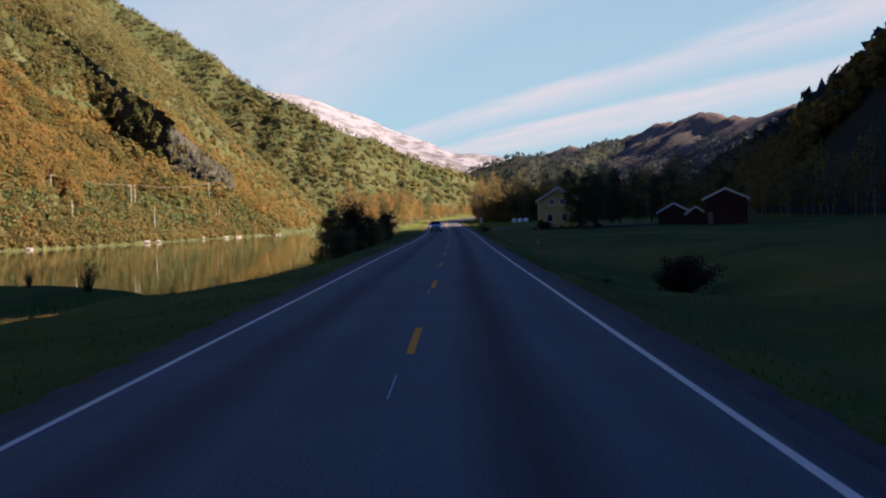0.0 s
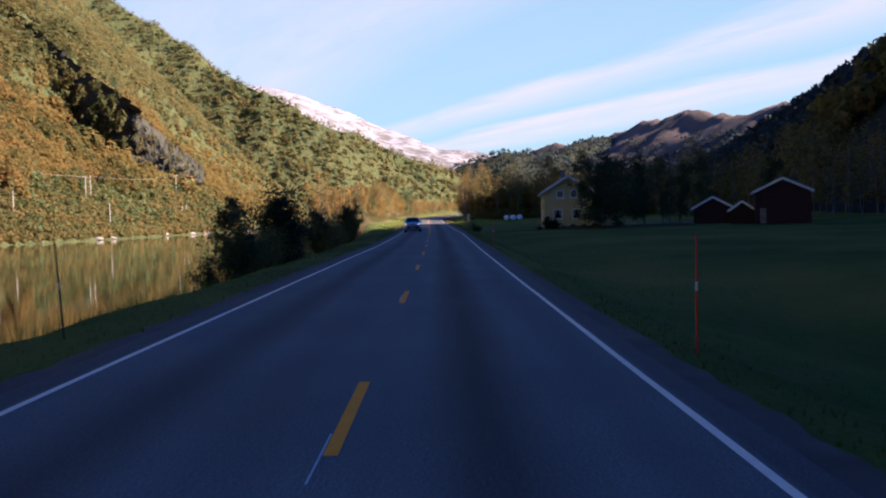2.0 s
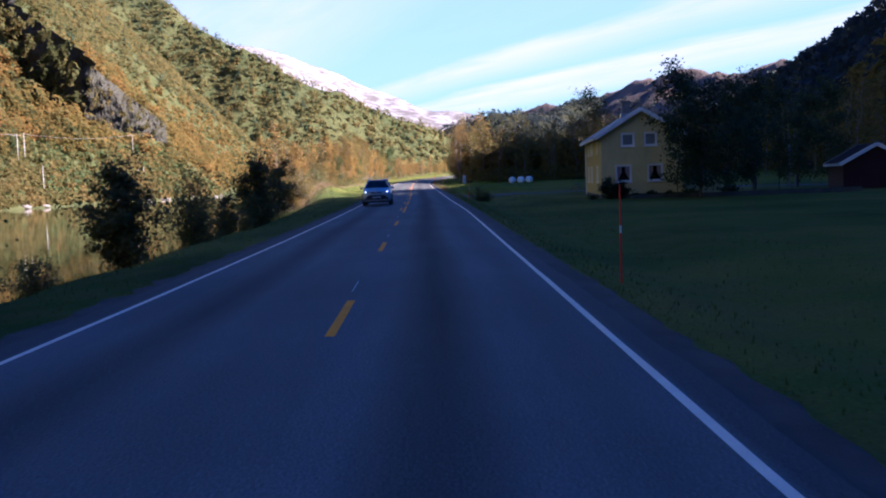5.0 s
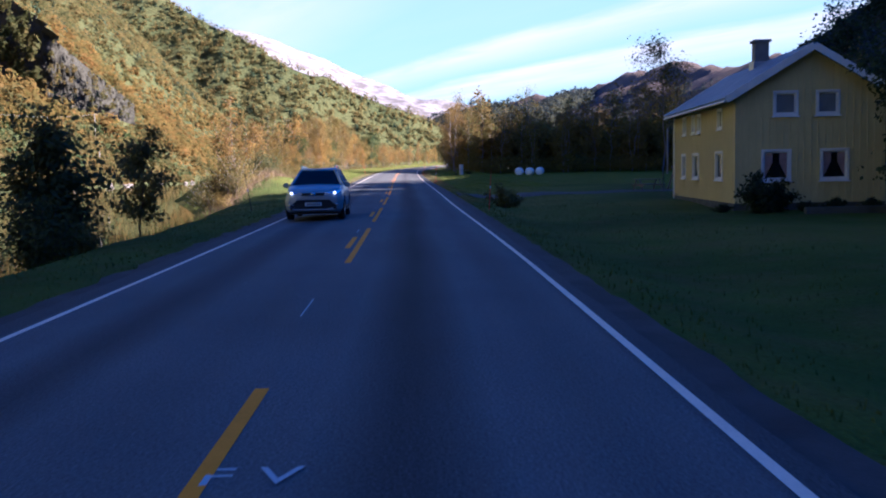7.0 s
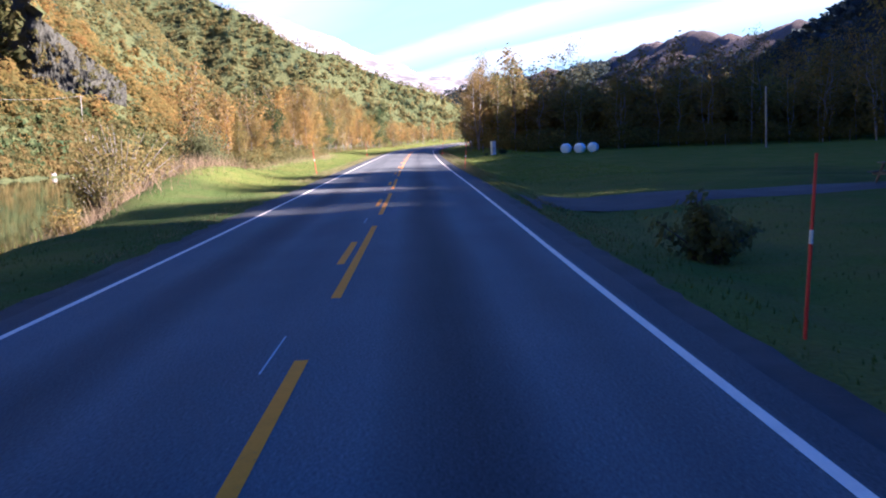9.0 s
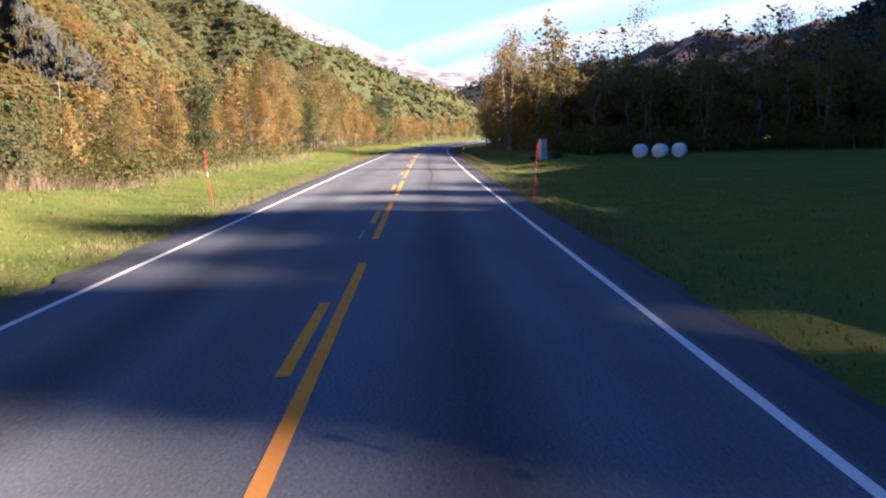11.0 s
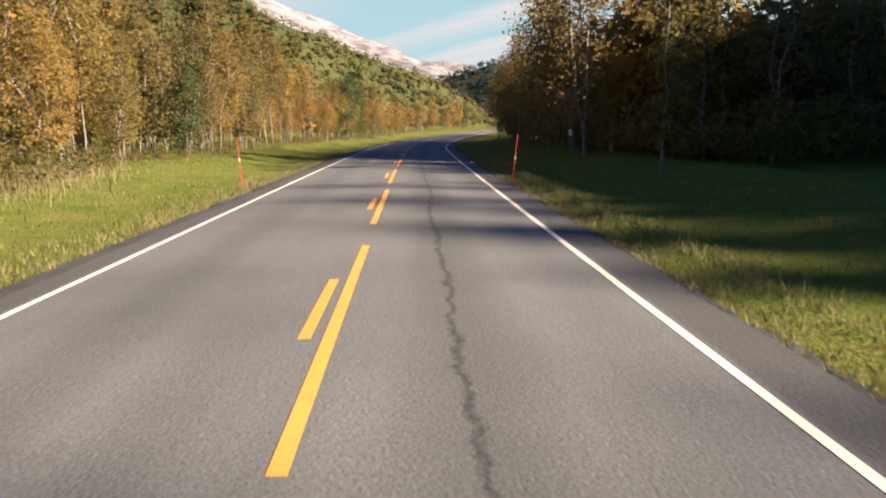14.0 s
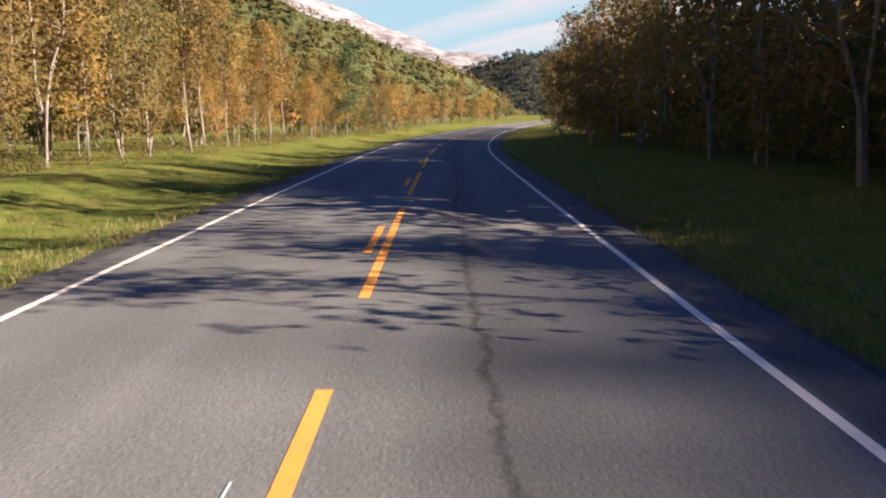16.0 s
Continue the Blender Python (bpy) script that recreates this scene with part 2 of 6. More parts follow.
def wobble(x, y, size, seed=0):
    """Cheap smooth noise in -1..1 out of a few turned sine waves."""
    x, y = np.asarray(x, float) / size, np.asarray(y, float) / size
    r = np.random.RandomState(seed)
    s = 0
    for k in range(5):
        a, ph = r.uniform(0, 6.28, 2)
        f = r.uniform(0.6, 1.9)
        s = s + np.sin((x * math.cos(a) + y * math.sin(a)) * f * 6.28 + ph + 1.3 * np.sin((x * math.sin(a) - y * math.cos(a)) * 3.1 * f + ph * 2))
    return s / 3.2


def ridge(x, y, crest, slope, back=None):
    """Height of a ridge whose crest runs through the points (x, y, z) and falls off on both sides."""
    best = np.full(np.shape(x), -1e4)
    for (ax, ay, az), (bx, by, bz) in zip(crest, crest[1:]):
        dx, dy = bx - ax, by - ay
        u = np.clip(((x - ax) * dx + (y - ay) * dy) / (dx * dx + dy * dy), 0, 1)
        ox, oy = x - ax - u * dx, y - ay - u * dy
        d = np.hypot(ox, oy)
        s = slope if back is None else np.where(dx * oy - dy * ox > 0, back, slope)
        best = np.maximum(best, az + u * (bz - az) - s * d)
    return best


def bank_x(y):
    """Where the near bank meets the water, as an offset from the road's middle."""
    return -np.interp(y, (-200, 30, 42, 60, 120, 165, 190, 230, 300, 420, 600), (22, 16, 13.0, 12.0, 11.8, 13.5, 17.5, 30, 42, 60, 120)) + 0.6 * wobble(y, y * 0, 11, 3)


def ground_z(x, y):
    x, y = np.asarray(x, float), np.asarray(y, float)
    u, rz, bx = x - road_x(y), road_z(y), bank_x(y)
    # left: verge, bank and river bed
    lawn = -0.10 - 0.30 * step(4.5, 9, -u) * step(222, 200, y) - 0.4 * step(150, 200, y) * step(230, 210, y) * step(14, 24, -u) + 0.52 * step(200, 216, y) * step(5.5, 10.5, -u)
    lawn = lawn + 1.25 * np.exp(-((u + 9.8) / 2.6) ** 2 - ((y - 182) / 17) ** 2)
    k = step(bx + 6.0, bx - 1.2, u)
    left = (rz + lawn) * (1 - k) + (WATER_Z - 0.5) * k
    left = left - 2.5 * step(0, 14, bx - u)
    left = np.maximum(left, WATER_Z - 1.2 + 2.3 * np.clip(1 - ((x + 33) / 18) ** 2 - ((y - 51) / 8.5) ** 2, 0, 1) ** 0.35)      # a low spit in the river
    # right: verge, shallow ditch, field
    rise = step(190, 218, y)
    right = rz - 0.10 - 0.40 * step(3.9, 6.0, u) * (1 - 0.7 * rise) + 0.18 * step(6.5, 10, u) + 0.14 * rise * step(5.0, 8.0, u) - 0.45 * rise * step(9.5, 15.5, u) - 0.25 * step(10, 60, u) * step(260, 180, y)
    right = right - 2.0 * np.exp(-((u - 11.2) / 4.2) ** 2 - ((y - 44) / 15) ** 2)      # a hollow in the field
    z = np.where(u < 0, left, right)
    z = z + 0.06 * wobble(x, y, 7, 1) * step(4.5, 7, np.abs(u)) + 0.25 * wobble(x, y, 40, 2) * step(18, 60, np.abs(u)) * (u > 0)
    bed = surface_z(u, y) - 0.10
    return np.where(np.abs(u) < 3.7, np.minimum(bed, z), np.where(np.abs(u) < 4.4, np.minimum(z, surface_z(np.clip(u, -3.7, 3.7), y) - 0.09), z))


LEFT_CREST = ((-840, -500, 650), (-840, 300, 660), (-770, 900, 610), (-691, 1553, 498), (-536, 1472, 391), (-464, 1427, 340), (-399, 1391, 298), (-337, 1352, 254), (-279, 1311, 214), (-227, 1285, 188), (-177, 1258, 158), (-133, 1263, 130), (-89, 1267, 112), (-45, 1284, 95), (0, 1300, 80), (23, 1315, 69), (46, 1329, 56), (81, 1360, 29), (122, 1395, 6))
SPUR = ((-420, 290, 230), (-300, 355, 152), (-205, 400, 78), (-162, 450, 50), (-128, 505, 30), (-105, 550, 6))


def left_hill_z(x, y):
    h = ridge(x, y, LEFT_CREST, 0.93)
    gully = 62 * np.exp(-(_from_line(x + 12, y - 52, SPUR) / 32) ** 2)
    h = h - gully * step(1100, 700, y)
    h = np.maximum(h, ridge(x, y, SPUR, 0.78, 1.5))
    near = step(1000, 650, y)
    big = (4 + 18 * near) * wobble(x, y, 420, 5) + (4 + 5 * near) * wobble(x, y, 130, 6) + 3 * wobble(x, y, 40, 7)
    return h + big * step(5, 90, h) - 6


def _from_line(x, y, pts):
    d = np.full(np.shape(x), 1e9)
    for (ax, ay, _), (bx, by, _) in zip(pts, pts[1:]):
        dx, dy = bx - ax, by - ay
        u = np.clip(((x - ax) * dx + (y - ay) * dy) / (dx * dx + dy * dy), 0, 1)
        d = np.minimum(d, np.hypot(x - ax - u * dx, y - ay - u * dy))
    return d


RIGHT_CREST = ((560, 200, 150), (520, 330, 180), (520, 500, 208), (500, 760, 188), (440, 960, 149), (430, 1060, 131), (470, 1300, 120))
# out-of-view ridge, its crest shaped to set the shade on the road
NEAR_CREST = ((200, -900, 270), (170, -60, 152), (170, 60, 113), (170, 108, 96.5), (170, 114, 93.0), (170, 120, 88.9), (170, 126, 91.6), (170, 135, 92.2), (170, 138.5, 91.9), (170, 141, 89.6), (170, 145, 89.8), (170, 147, 91.2), (170, 151, 90.6), (170, 178, 91.2), (170, 190, 93.1), (170, 206, 93.5), (170, 217, 93.2), (170, 230, 92.6), (172, 262, 92.4), (190, 320, 40))


def right_hill_z(x, y):
    h = np.maximum(ridge(x, y, RIGHT_CREST, 0.62), ridge(x, y, NEAR_CREST, 0.95))
    big = 10 * wobble(x, y, 190, 15) + 4 * wobble(x, y, 60, 16)
    return h + big * step(5, 60, h) * step(300, 420, y) - 3


SNOW_CREST = ((-930, 2418, 435), (-453, 2542, 373), (-402, 2573, 359), (-310, 2592, 326), (-155, 2604, 274), (-93, 2604, 228), (47, 2635, 186), (143, 2654, 170), (310, 2728, 125))
FAR_A = ((-90, 2150, 60), (0, 2150, 104), (45, 2150, 120), (90, 2150, 130), (150, 2150, 138), (270, 2250, 162), (400, 2500, 190), (560, 2800, 225))      # wooded hill at the valley's end
FAR_B = ((300, 3300, 220), (480, 2960, 240), (545, 2720, 232), (594, 2531, 254), (609, 2321, 244), (645, 1998, 208), (659, 1782, 190), (700, 1500, 165))


def sheet(name, xs, ys, height, mat, label, skirt=-8.0, kind="structure"):
    X, Y = np.meshgrid(xs, ys)
    Z = np.maximum(height(X, Y), skirt)
    nx, ny = len(xs), len(ys)
    i = np.arange(nx * ny).reshape(ny, nx)
    f = np.stack((i[:-1, :-1], i[:-1, 1:], i[1:, 1:], i[1:, :-1]), -1).reshape(-1, 4)
    low = (Z <= skirt + 1e-6).ravel()
    f = f[~low[f].all(axis=1)]
    ob = raw(name, np.stack((X, Y, Z), -1), f, mat, smooth=True)
    return tagged(ob, label, kind=kind)


# ---- ground, road, water ----
def grass_material():
    m = bpy.data.materials.new("grass")
    n, l = nodes_of(m)
    b = n["Principled BSDF"]
    p = n.new("ShaderNodeNewGeometry").outputs["Position"]
    patch, mid, blade = noise_node(n, l, p, 0.09, 4.0), noise_node(n, l, p, 0.9, 4.0, 0.6), noise_node(n, l, p, 14.0, 3.0, 0.7, (1, 1, 0.4))
    col = ramp_node(n, l, patch, (0.30, (0.050, 0.078, 0.014)), (0.52, (0.112, 0.142, 0.022)), (0.72, (0.20, 0.178, 0.034)))
    # past the drive sunlight is put into the colour: dry is brighter and yellower
    s = n.new("ShaderNodeSeparateXYZ")
    l.new(p, s.inputs[0])
    far = math_node(n, l, "ADD", math_node(n, l, "DIVIDE", s.outputs[1], 400.0), math_node(n, l, "MULTIPLY", math_node(n, l, "SUBTRACT", patch, 0.5), 0.12))
    dry = ramp_node(n, l, mid, (0.3, (0.110, 0.142, 0.010)), (0.7, (0.235, 0.225, 0.018)))
    col = mix_node(n, l, ramp_node(n, l, far, (0.41, 0.0), (0.46, 0.8)), col, dry)
    col = mix_node(n, l, math_node(n, l, "MULTIPLY", ramp_node(n, l, mid, (0.45, 0.0), (0.75, 1.0)), 0.5), col, (0.16, 0.125, 0.045))
    col = mix_node(n, l, 0.8, col, ramp_node(n, l, blade, (0.25, 0.5), (0.7, 1.05)), "MULTIPLY")
    l.new(col, b.inputs["Base Color"])
    b.inputs["Roughness"].default_value = 0.95
    b.inputs["Specular IOR Level"].default_value = 0.03
    bp = n.new("ShaderNodeBump")
    bp.inputs["Strength"].default_value, bp.inputs["Distance"].default_value = 0.8, 0.08
    l.new(math_node(n, l, "ADD", blade, mid), bp.inputs["Height"]), l.new(bp.outputs[0], b.inputs["Normal"])
    return m


M_GRASS = grass_material()


def asphalt_material():
    m = bpy.data.materials.new("asphalt")
    n, l = nodes_of(m)
    b = n["Principled BSDF"]
    uv = n.new("ShaderNodeUVMap").outputs[0]          # u across the road, v along it, both in metres
    s = n.new("ShaderNodeSeparateXYZ")
    l.new(uv, s.inputs[0])
    stone, grain = noise_node(n, l, uv, 42.0, 4.0, 0.8), noise_node(n, l, uv, 14.0, 4.0, 0.7)
    long = noise_node(n, l, uv, 1.0, 4.0, 0.55, (1.4, 0.10, 1.0))
    patch = noise_node(n, l, uv, 0.22, 4.0, 0.6)
    # wheel tracks, darker and smoother, wandering a little
    drift = math_node(n, l, "MULTIPLY", math_node(n, l, "SUBTRACT", noise_node(n, l, uv, 1.0, 2.0, 0.5, (0.0, 0.06, 1.0)), 0.5), 0.5)
    across = math_node(n, l, "ADD", s.outputs[0], drift)
    track = None
    for at, wide, deep in ((-1.95, 0.58, 0.68), (-0.75, 0.5, 0.15), (1.15, 0.62, 0.9), (2.45, 0.4, 0.25)):
        d = math_node(n, l, "DIVIDE", math_node(n, l, "ABSOLUTE", math_node(n, l, "SUBTRACT", across, at)), wide)
        bell = math_node(n, l, "MULTIPLY", ramp_node(n, l, d, (0.10, 1.0), (0.45, 0.72), (1.0, 0.0)), deep)
        track = bell if track is None else math_node(n, l, "MAXIMUM", track, bell)
    track = math_node(n, l, "MULTIPLY", track, ramp_node(n, l, long, (0.25, 0.6), (0.65, 1.0)))
    # the last stretch is worn more evenly
    track = math_node(n, l, "MULTIPLY", track, ramp_node(n, l, math_node(n, l, "DIVIDE", s.outputs[1], 400.0), (0.44, 1.0), (0.50, 0.42)))
    col = ramp_node(n, l, patch, (0.3, (0.138, 0.137, 0.134)), (0.7, (0.178, 0.176, 0.172)))
    col = mix_node(n, l, 0.55, col, ramp_node(n, l, long, (0.3, 0.7), (0.7, 1.0)), "MULTIPLY")
    col = mix_node(n, l, math_node(n, l, "MULTIPLY", track, 0.85), col, (0.024, 0.024, 0.025))
    # dirt and loose grit outside the edge lines
    edge = math_node(n, l, "SUBTRACT", math_node(n, l, "ABSOLUTE", math_node(n, l, "ADD", s.outputs[0], 0.1)), 3.13)
    edge = math_node(n, l, "ADD", edge, math_node(n, l, "MULTIPLY", math_node(n, l, "SUBTRACT", patch, 0.5), 0.12))
    col = mix_node(n, l, ramp_node(n, l, edge, (0.0, 0.0), (0.10, 0.6)), col, (0.055, 0.053, 0.052))
    # a ragged crack between the right wheel track and the middle, on the last stretch
    v_only = noise_node(n, l, uv, 1.0, 2.0, 0.5, (0.0, 0.045, 1.0))
    ragged = noise_node(n, l, uv, 1.0, 5.0, 0.75, (1.5, 1.1, 1.0))
    middle = math_node(n, l, "ADD", math_node(n, l, "MULTIPLY", math_node(n, l, "SUBTRACT", v_only, 0.5), 0.9), math_node(n, l, "MULTIPLY", math_node(n, l, "SUBTRACT", ragged, 0.5), 0.42))
    away = math_node(n, l, "ABSOLUTE", math_node(n, l, "SUBTRACT", math_node(n, l, "SUBTRACT", s.outputs[0], 1.10), middle))
    wide_crack = math_node(n, l, "MULTIPLY", noise_node(n, l, uv, 1.0, 3.0, 0.6, (2.0, 0.5, 1.0)), 0.12)
    crack = ramp_node(n, l, math_node(n, l, "DIVIDE", away, wide_crack), (0.12, 1.0), (0.55, 0.55), (1.0, 0.0))
    crack = math_node(n, l, "MULTIPLY", crack, ramp_node(n, l, noise_node(n, l, uv, 7.0, 3.0, 0.7), (0.3, 0.25), (0.55, 1.0)))
    run = ramp_node(n, l, math_node(n, l, "DIVIDE", s.outputs[1], 400.0), (0.46, 0.0), (0.505, 1.0), (0.63, 1.0), (0.70, 0.2))
    col = mix_node(n, l, math_node(n, l, "MULTIPLY", math_node(n, l, "MULTIPLY", crack, run), 0.65), col, (0.022, 0.021, 0.020))
    col = mix_node(n, l, 0.7, col, ramp_node(n, l, stone, (0.37, 0.35), (0.63, 1.6)), "MULTIPLY")
    col = mix_node(n, l, 0.4, col, ramp_node(n, l, grain, (0.3, 0.75), (0.7, 1.15)), "MULTIPLY")
    col = mix_node(n, l, ramp_node(n, l, stone, (0.62, 0.0), (0.70, 0.6)), col, (0.32, 0.315, 0.305))
    l.new(col, b.inputs["Base Color"])
    b.inputs["Roughness"].default_value = 0.88
    b.inputs["Specular IOR Level"].default_value = 0.10
    bp = n.new("ShaderNodeBump")
    bp.inputs["Strength"].default_value, bp.inputs["Distance"].default_value = 0.6, 0.008
    l.new(math_node(n, l, "ADD", stone, grain), bp.inputs["Height"]), l.new(bp.outputs[0], b.inputs["Normal"])
    return m


M_ASPHALT = asphalt_material()
def strip(name, us, ys, lift, mat, parent=None, label="", uv=False, jag=0.0, shift=0.0, taper=0.0):
    """A band along the road, with its cross section at the offsets us."""
    ys, us = np.asarray(ys, float), np.asarray(us, float)
    dx = np.gradient(road_x(ys), ys)
    nrm = 1 / np.sqrt(1 + dx * dx)
    U, Y = np.meshgrid(us, ys)
    U = U + shift * 0.17 * step(80, 112, Y) * step(150, 118, Y)
    U = np.where(U > 3.2, 3.2 + (U - 3.2) * (1 - taper * step(185, 150, Y)), U)
    X = road_x(Y) + U * nrm[:, None]
    YY = Y - U * (dx * nrm)[:, None]
    Z = surface_z(U, Y) + lift
    if jag:
        X[:, -1] += jag * wobble(Y[:, -1], Y[:, -1] * 0, 1.7, 9)
        X[:, 0] += jag * wobble(Y[:, 0], Y[:, 0] * 0, 1.9, 8)
    nx, ny = len(us), len(ys)
    i = np.arange(nx * ny).reshape(ny, nx)
    f = np.stack((i[:-1, :-1], i[:-1, 1:], i[1:, 1:], i[1:, :-1]), -1).reshape(-1, 4)
    ob = raw(name, np.stack((X, YY, Z), -1), f, mat, parent, label, smooth=True)
    if uv:
        lay = ob.data.uv_layers.new(name="along")
        idx = np.empty(len(ob.data.loops), dtype=np.int32)
        ob.data.loops.foreach_get("vertex_index", idx)
        lay.data.foreach_set("uv", np.stack((U.ravel()[idx], Y.ravel()[idx]), -1).astype(np.float32).ravel())
    return ob


def spread(a, b, fine, lo, hi, grow=1.12):
    """Values from a to b, fine steps between lo and hi, growing outside."""
    v = list(np.arange(lo, hi, fine))
    s, q = fine, hi
    while q < b:
        v.append(q)
        s *= grow
        q += min(s, 70)
    v.append(b)
    s, q = fine, lo
    while True:
        s *= grow
        q -= min(s, 70)
        if q <= a:
            break
        v.insert(0, q)
    return np.array([a] + v)


ground = sheet("ground", spread(-2400, 2600, 0.7, -22, 16, 1.1), spread(-300, 4650, 2.2, -10, 330, 1.1), ground_z, M_GRASS,
               "short green grass with yellowed patches on the valley floor", skirt=-50)
road = tagged(strip("road", (-3.66, -3.45, -3.0, -1.5, 0, 1.5, 3.0, 3.4, 3.66), np.arange(-100, 556, 1.0), 0.0, M_ASPHALT, uv=True, jag=0.03, taper=0.55),
              "worn grey asphalt road with dark wheel tracks", kind="structure")
M_GRAVEL = material("verge_gravel", (0.046, 0.043, 0.041), 0.95, 0.4, 1.2, 30.0, 0.9, coords="Object")
tagged(strip("verge", (-4.05, -3.8, -3.6), np.arange(-100, 556, 0.7), -0.035, M_GRAVEL, jag=0.14), "dark gravel verge beside the asphalt", kind="structure")
tagged(strip("verge", (3.3, 3.55, 3.82), np.arange(-100, 556, 0.4), -0.035, M_GRAVEL, jag=0.06), "dark gravel verge beside the asphalt", kind="structure")


def paint_material(name, color):
    m = bpy.data.materials.new(name)
    n, l = nodes_of(m)
    b = n["Principled BSDF"]
    p = n.new("ShaderNodeNewGeometry").outputs["Position"]
    worn, grit = noise_node(n, l, p, 3.0, 5.0, 0.65), noise_node(n, l, p, 45.0, 3.0, 0.7)
    f = math_node(n, l, "ADD", math_node(n, l, "MULTIPLY", worn, 0.5), math_node(n, l, "MULTIPLY", grit, 0.5))
    l.new(ramp_node(n, l, f, (0.30, (0.12, 0.117, 0.112)), (0.38, tuple(c * 0.85 for c in color)), (0.6, color)), b.inputs["Base Color"])
    b.inputs["Roughness"].default_value, b.inputs["Specular IOR Level"].default_value = 0.8, 0.15
    return m


M_LINE = paint_material("white_road_paint", (0.92, 0.80, 0.62))
M_YELLOW = paint_material("yellow_road_paint", (0.78, 0.325, 0.002))
E_LEFT, E_RIGHT = -3.19, 2.99
for off in (E_LEFT, E_RIGHT):
    tagged(strip("edge_line", (off - 0.046, off + 0.046), np.arange(-100, 556, 2.0), 0.004, M_LINE, jag=0.006, shift=(0.0 if off < 0 else 1.0)), "white painted edge line along the road", kind="structure")
for k in range(-3, 9):
    y = 12.6 + 12 * k
    tagged(strip("lane_dash", (-0.055, 0.055), np.linspace(y, y + 3, 4), 0.004, M_YELLOW), "short yellow centre line dash", "road marking", "yellow centre dashes")
for k in range(0, 30):
    y = 120.8 + 12 * k
    c = 0.05 * float(step(176, 190, y) * step(236, 222, y))
    tagged(strip("warning_line", (-0.055 + c, 0.055 + c), np.linspace(y, y + 9, 7), 0.004, M_YELLOW), "long yellow warning line dash", "road marking", "yellow warning lines")
    tagged(strip("lane_dash", (-0.262 + c, -0.152 + c), np.linspace(y + 3, y + 6, 4), 0.004, M_YELLOW), "short yellow dash beside the warning line", "road marking", "yellow side dashes")


def water_material():
    m = bpy.data.materials.new("river_water")
    n, l = nodes_of(m)
    b = n["Principled BSDF"]
    b.inputs["Base Color"].default_value = (0.055, 0.062, 0.020, 1)
    b.inputs["Roughness"].default_value, b.inputs["IOR"].default_value = 0.04, 1.33
    p = n.new("ShaderNodeNewGeometry").outputs["Position"]
    bp = n.new("ShaderNodeBump")
    bp.inputs["Strength"].default_value, bp.inputs["Distance"].default_value = 0.14, 0.05
    l.new(noise_node(n, l, p, 1.0, 3.0, 0.5, (0.5, 0.5, 1)), bp.inputs["Height"]), l.new(bp.outputs[0], b.inputs["Normal"])
    return m


bm = bmesh.new()
bmesh.ops.create_grid(bm, x_segments=4, y_segments=8, size=0.5, matrix=Matrix.Translation((-260, 330, WATER_Z)) @ Matrix.Diagonal((500, 1300, 1, 1)))
tagged(part("water", bm, water_material()), "calm green river mirroring the wooded hillside", kind="structure")


# ---- hills ----
def slope_material(name, low, high, rock, steep=(0.62, 0.78), scale=0.02):
    """Forest floor and shrubs, with bare rock where the ground is steep."""
    m = bpy.data.materials.new(name)
    n, l = nodes_of(m)
    b = n["Principled BSDF"]
    g = n.new("ShaderNodeNewGeometry")
    p = g.outputs["Position"]
    a, c = noise_node(n, l, p, scale, 5.0, 0.6), noise_node(n, l, p, 0.35, 4.0, 0.65)
    col = ramp_node(n, l, math_node(n, l, "ADD", math_node(n, l, "MULTIPLY", a, 0.6), math_node(n, l, "MULTIPLY", c, 0.4)), (0.35, low), (0.65, high))
    s = n.new("ShaderNodeSeparateXYZ")
    l.new(g.outputs["True Normal"], s.inputs[0])
    flat = math_node(n, l, "ADD", s.outputs[2], math_node(n, l, "MULTIPLY", math_node(n, l, "SUBTRACT", c, 0.5), 0.25))
    stone = ramp_node(n, l, noise_node(n, l, p, 0.25, 6.0, 0.7, (1, 1, 0.35)), (0.3, tuple(v * 0.45 for v in rock)), (0.7, rock))
    col = mix_node(n, l, ramp_node(n, l, flat, (steep[0] - 0.04, 1.0), (steep[0], 0.0)), col, stone)
    l.new(col, b.inputs["Base Color"])
    b.inputs["Roughness"].default_value = 0.95
    b.inputs["Specular IOR Level"].default_value = 0.15
    bp = n.new("ShaderNodeBump")
    bp.inputs["Strength"].default_value, bp.inputs["Distance"].default_value = 0.9, 2.5
    l.new(c, bp.inputs["Height"]), l.new(bp.outputs[0], b.inputs["Normal"])
    return m


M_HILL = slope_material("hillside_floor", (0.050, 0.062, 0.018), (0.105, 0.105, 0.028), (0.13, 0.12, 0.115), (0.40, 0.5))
# darker copy of hillside_floor, with the slopes' shade put into its colour
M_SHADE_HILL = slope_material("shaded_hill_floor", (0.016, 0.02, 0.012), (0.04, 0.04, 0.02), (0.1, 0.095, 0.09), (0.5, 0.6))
M_FAR = slope_material("far_hill", (0.060, 0.052, 0.048), (0.19, 0.145, 0.115), (0.26, 0.235, 0.225), (0.3, 0.4), 0.010)


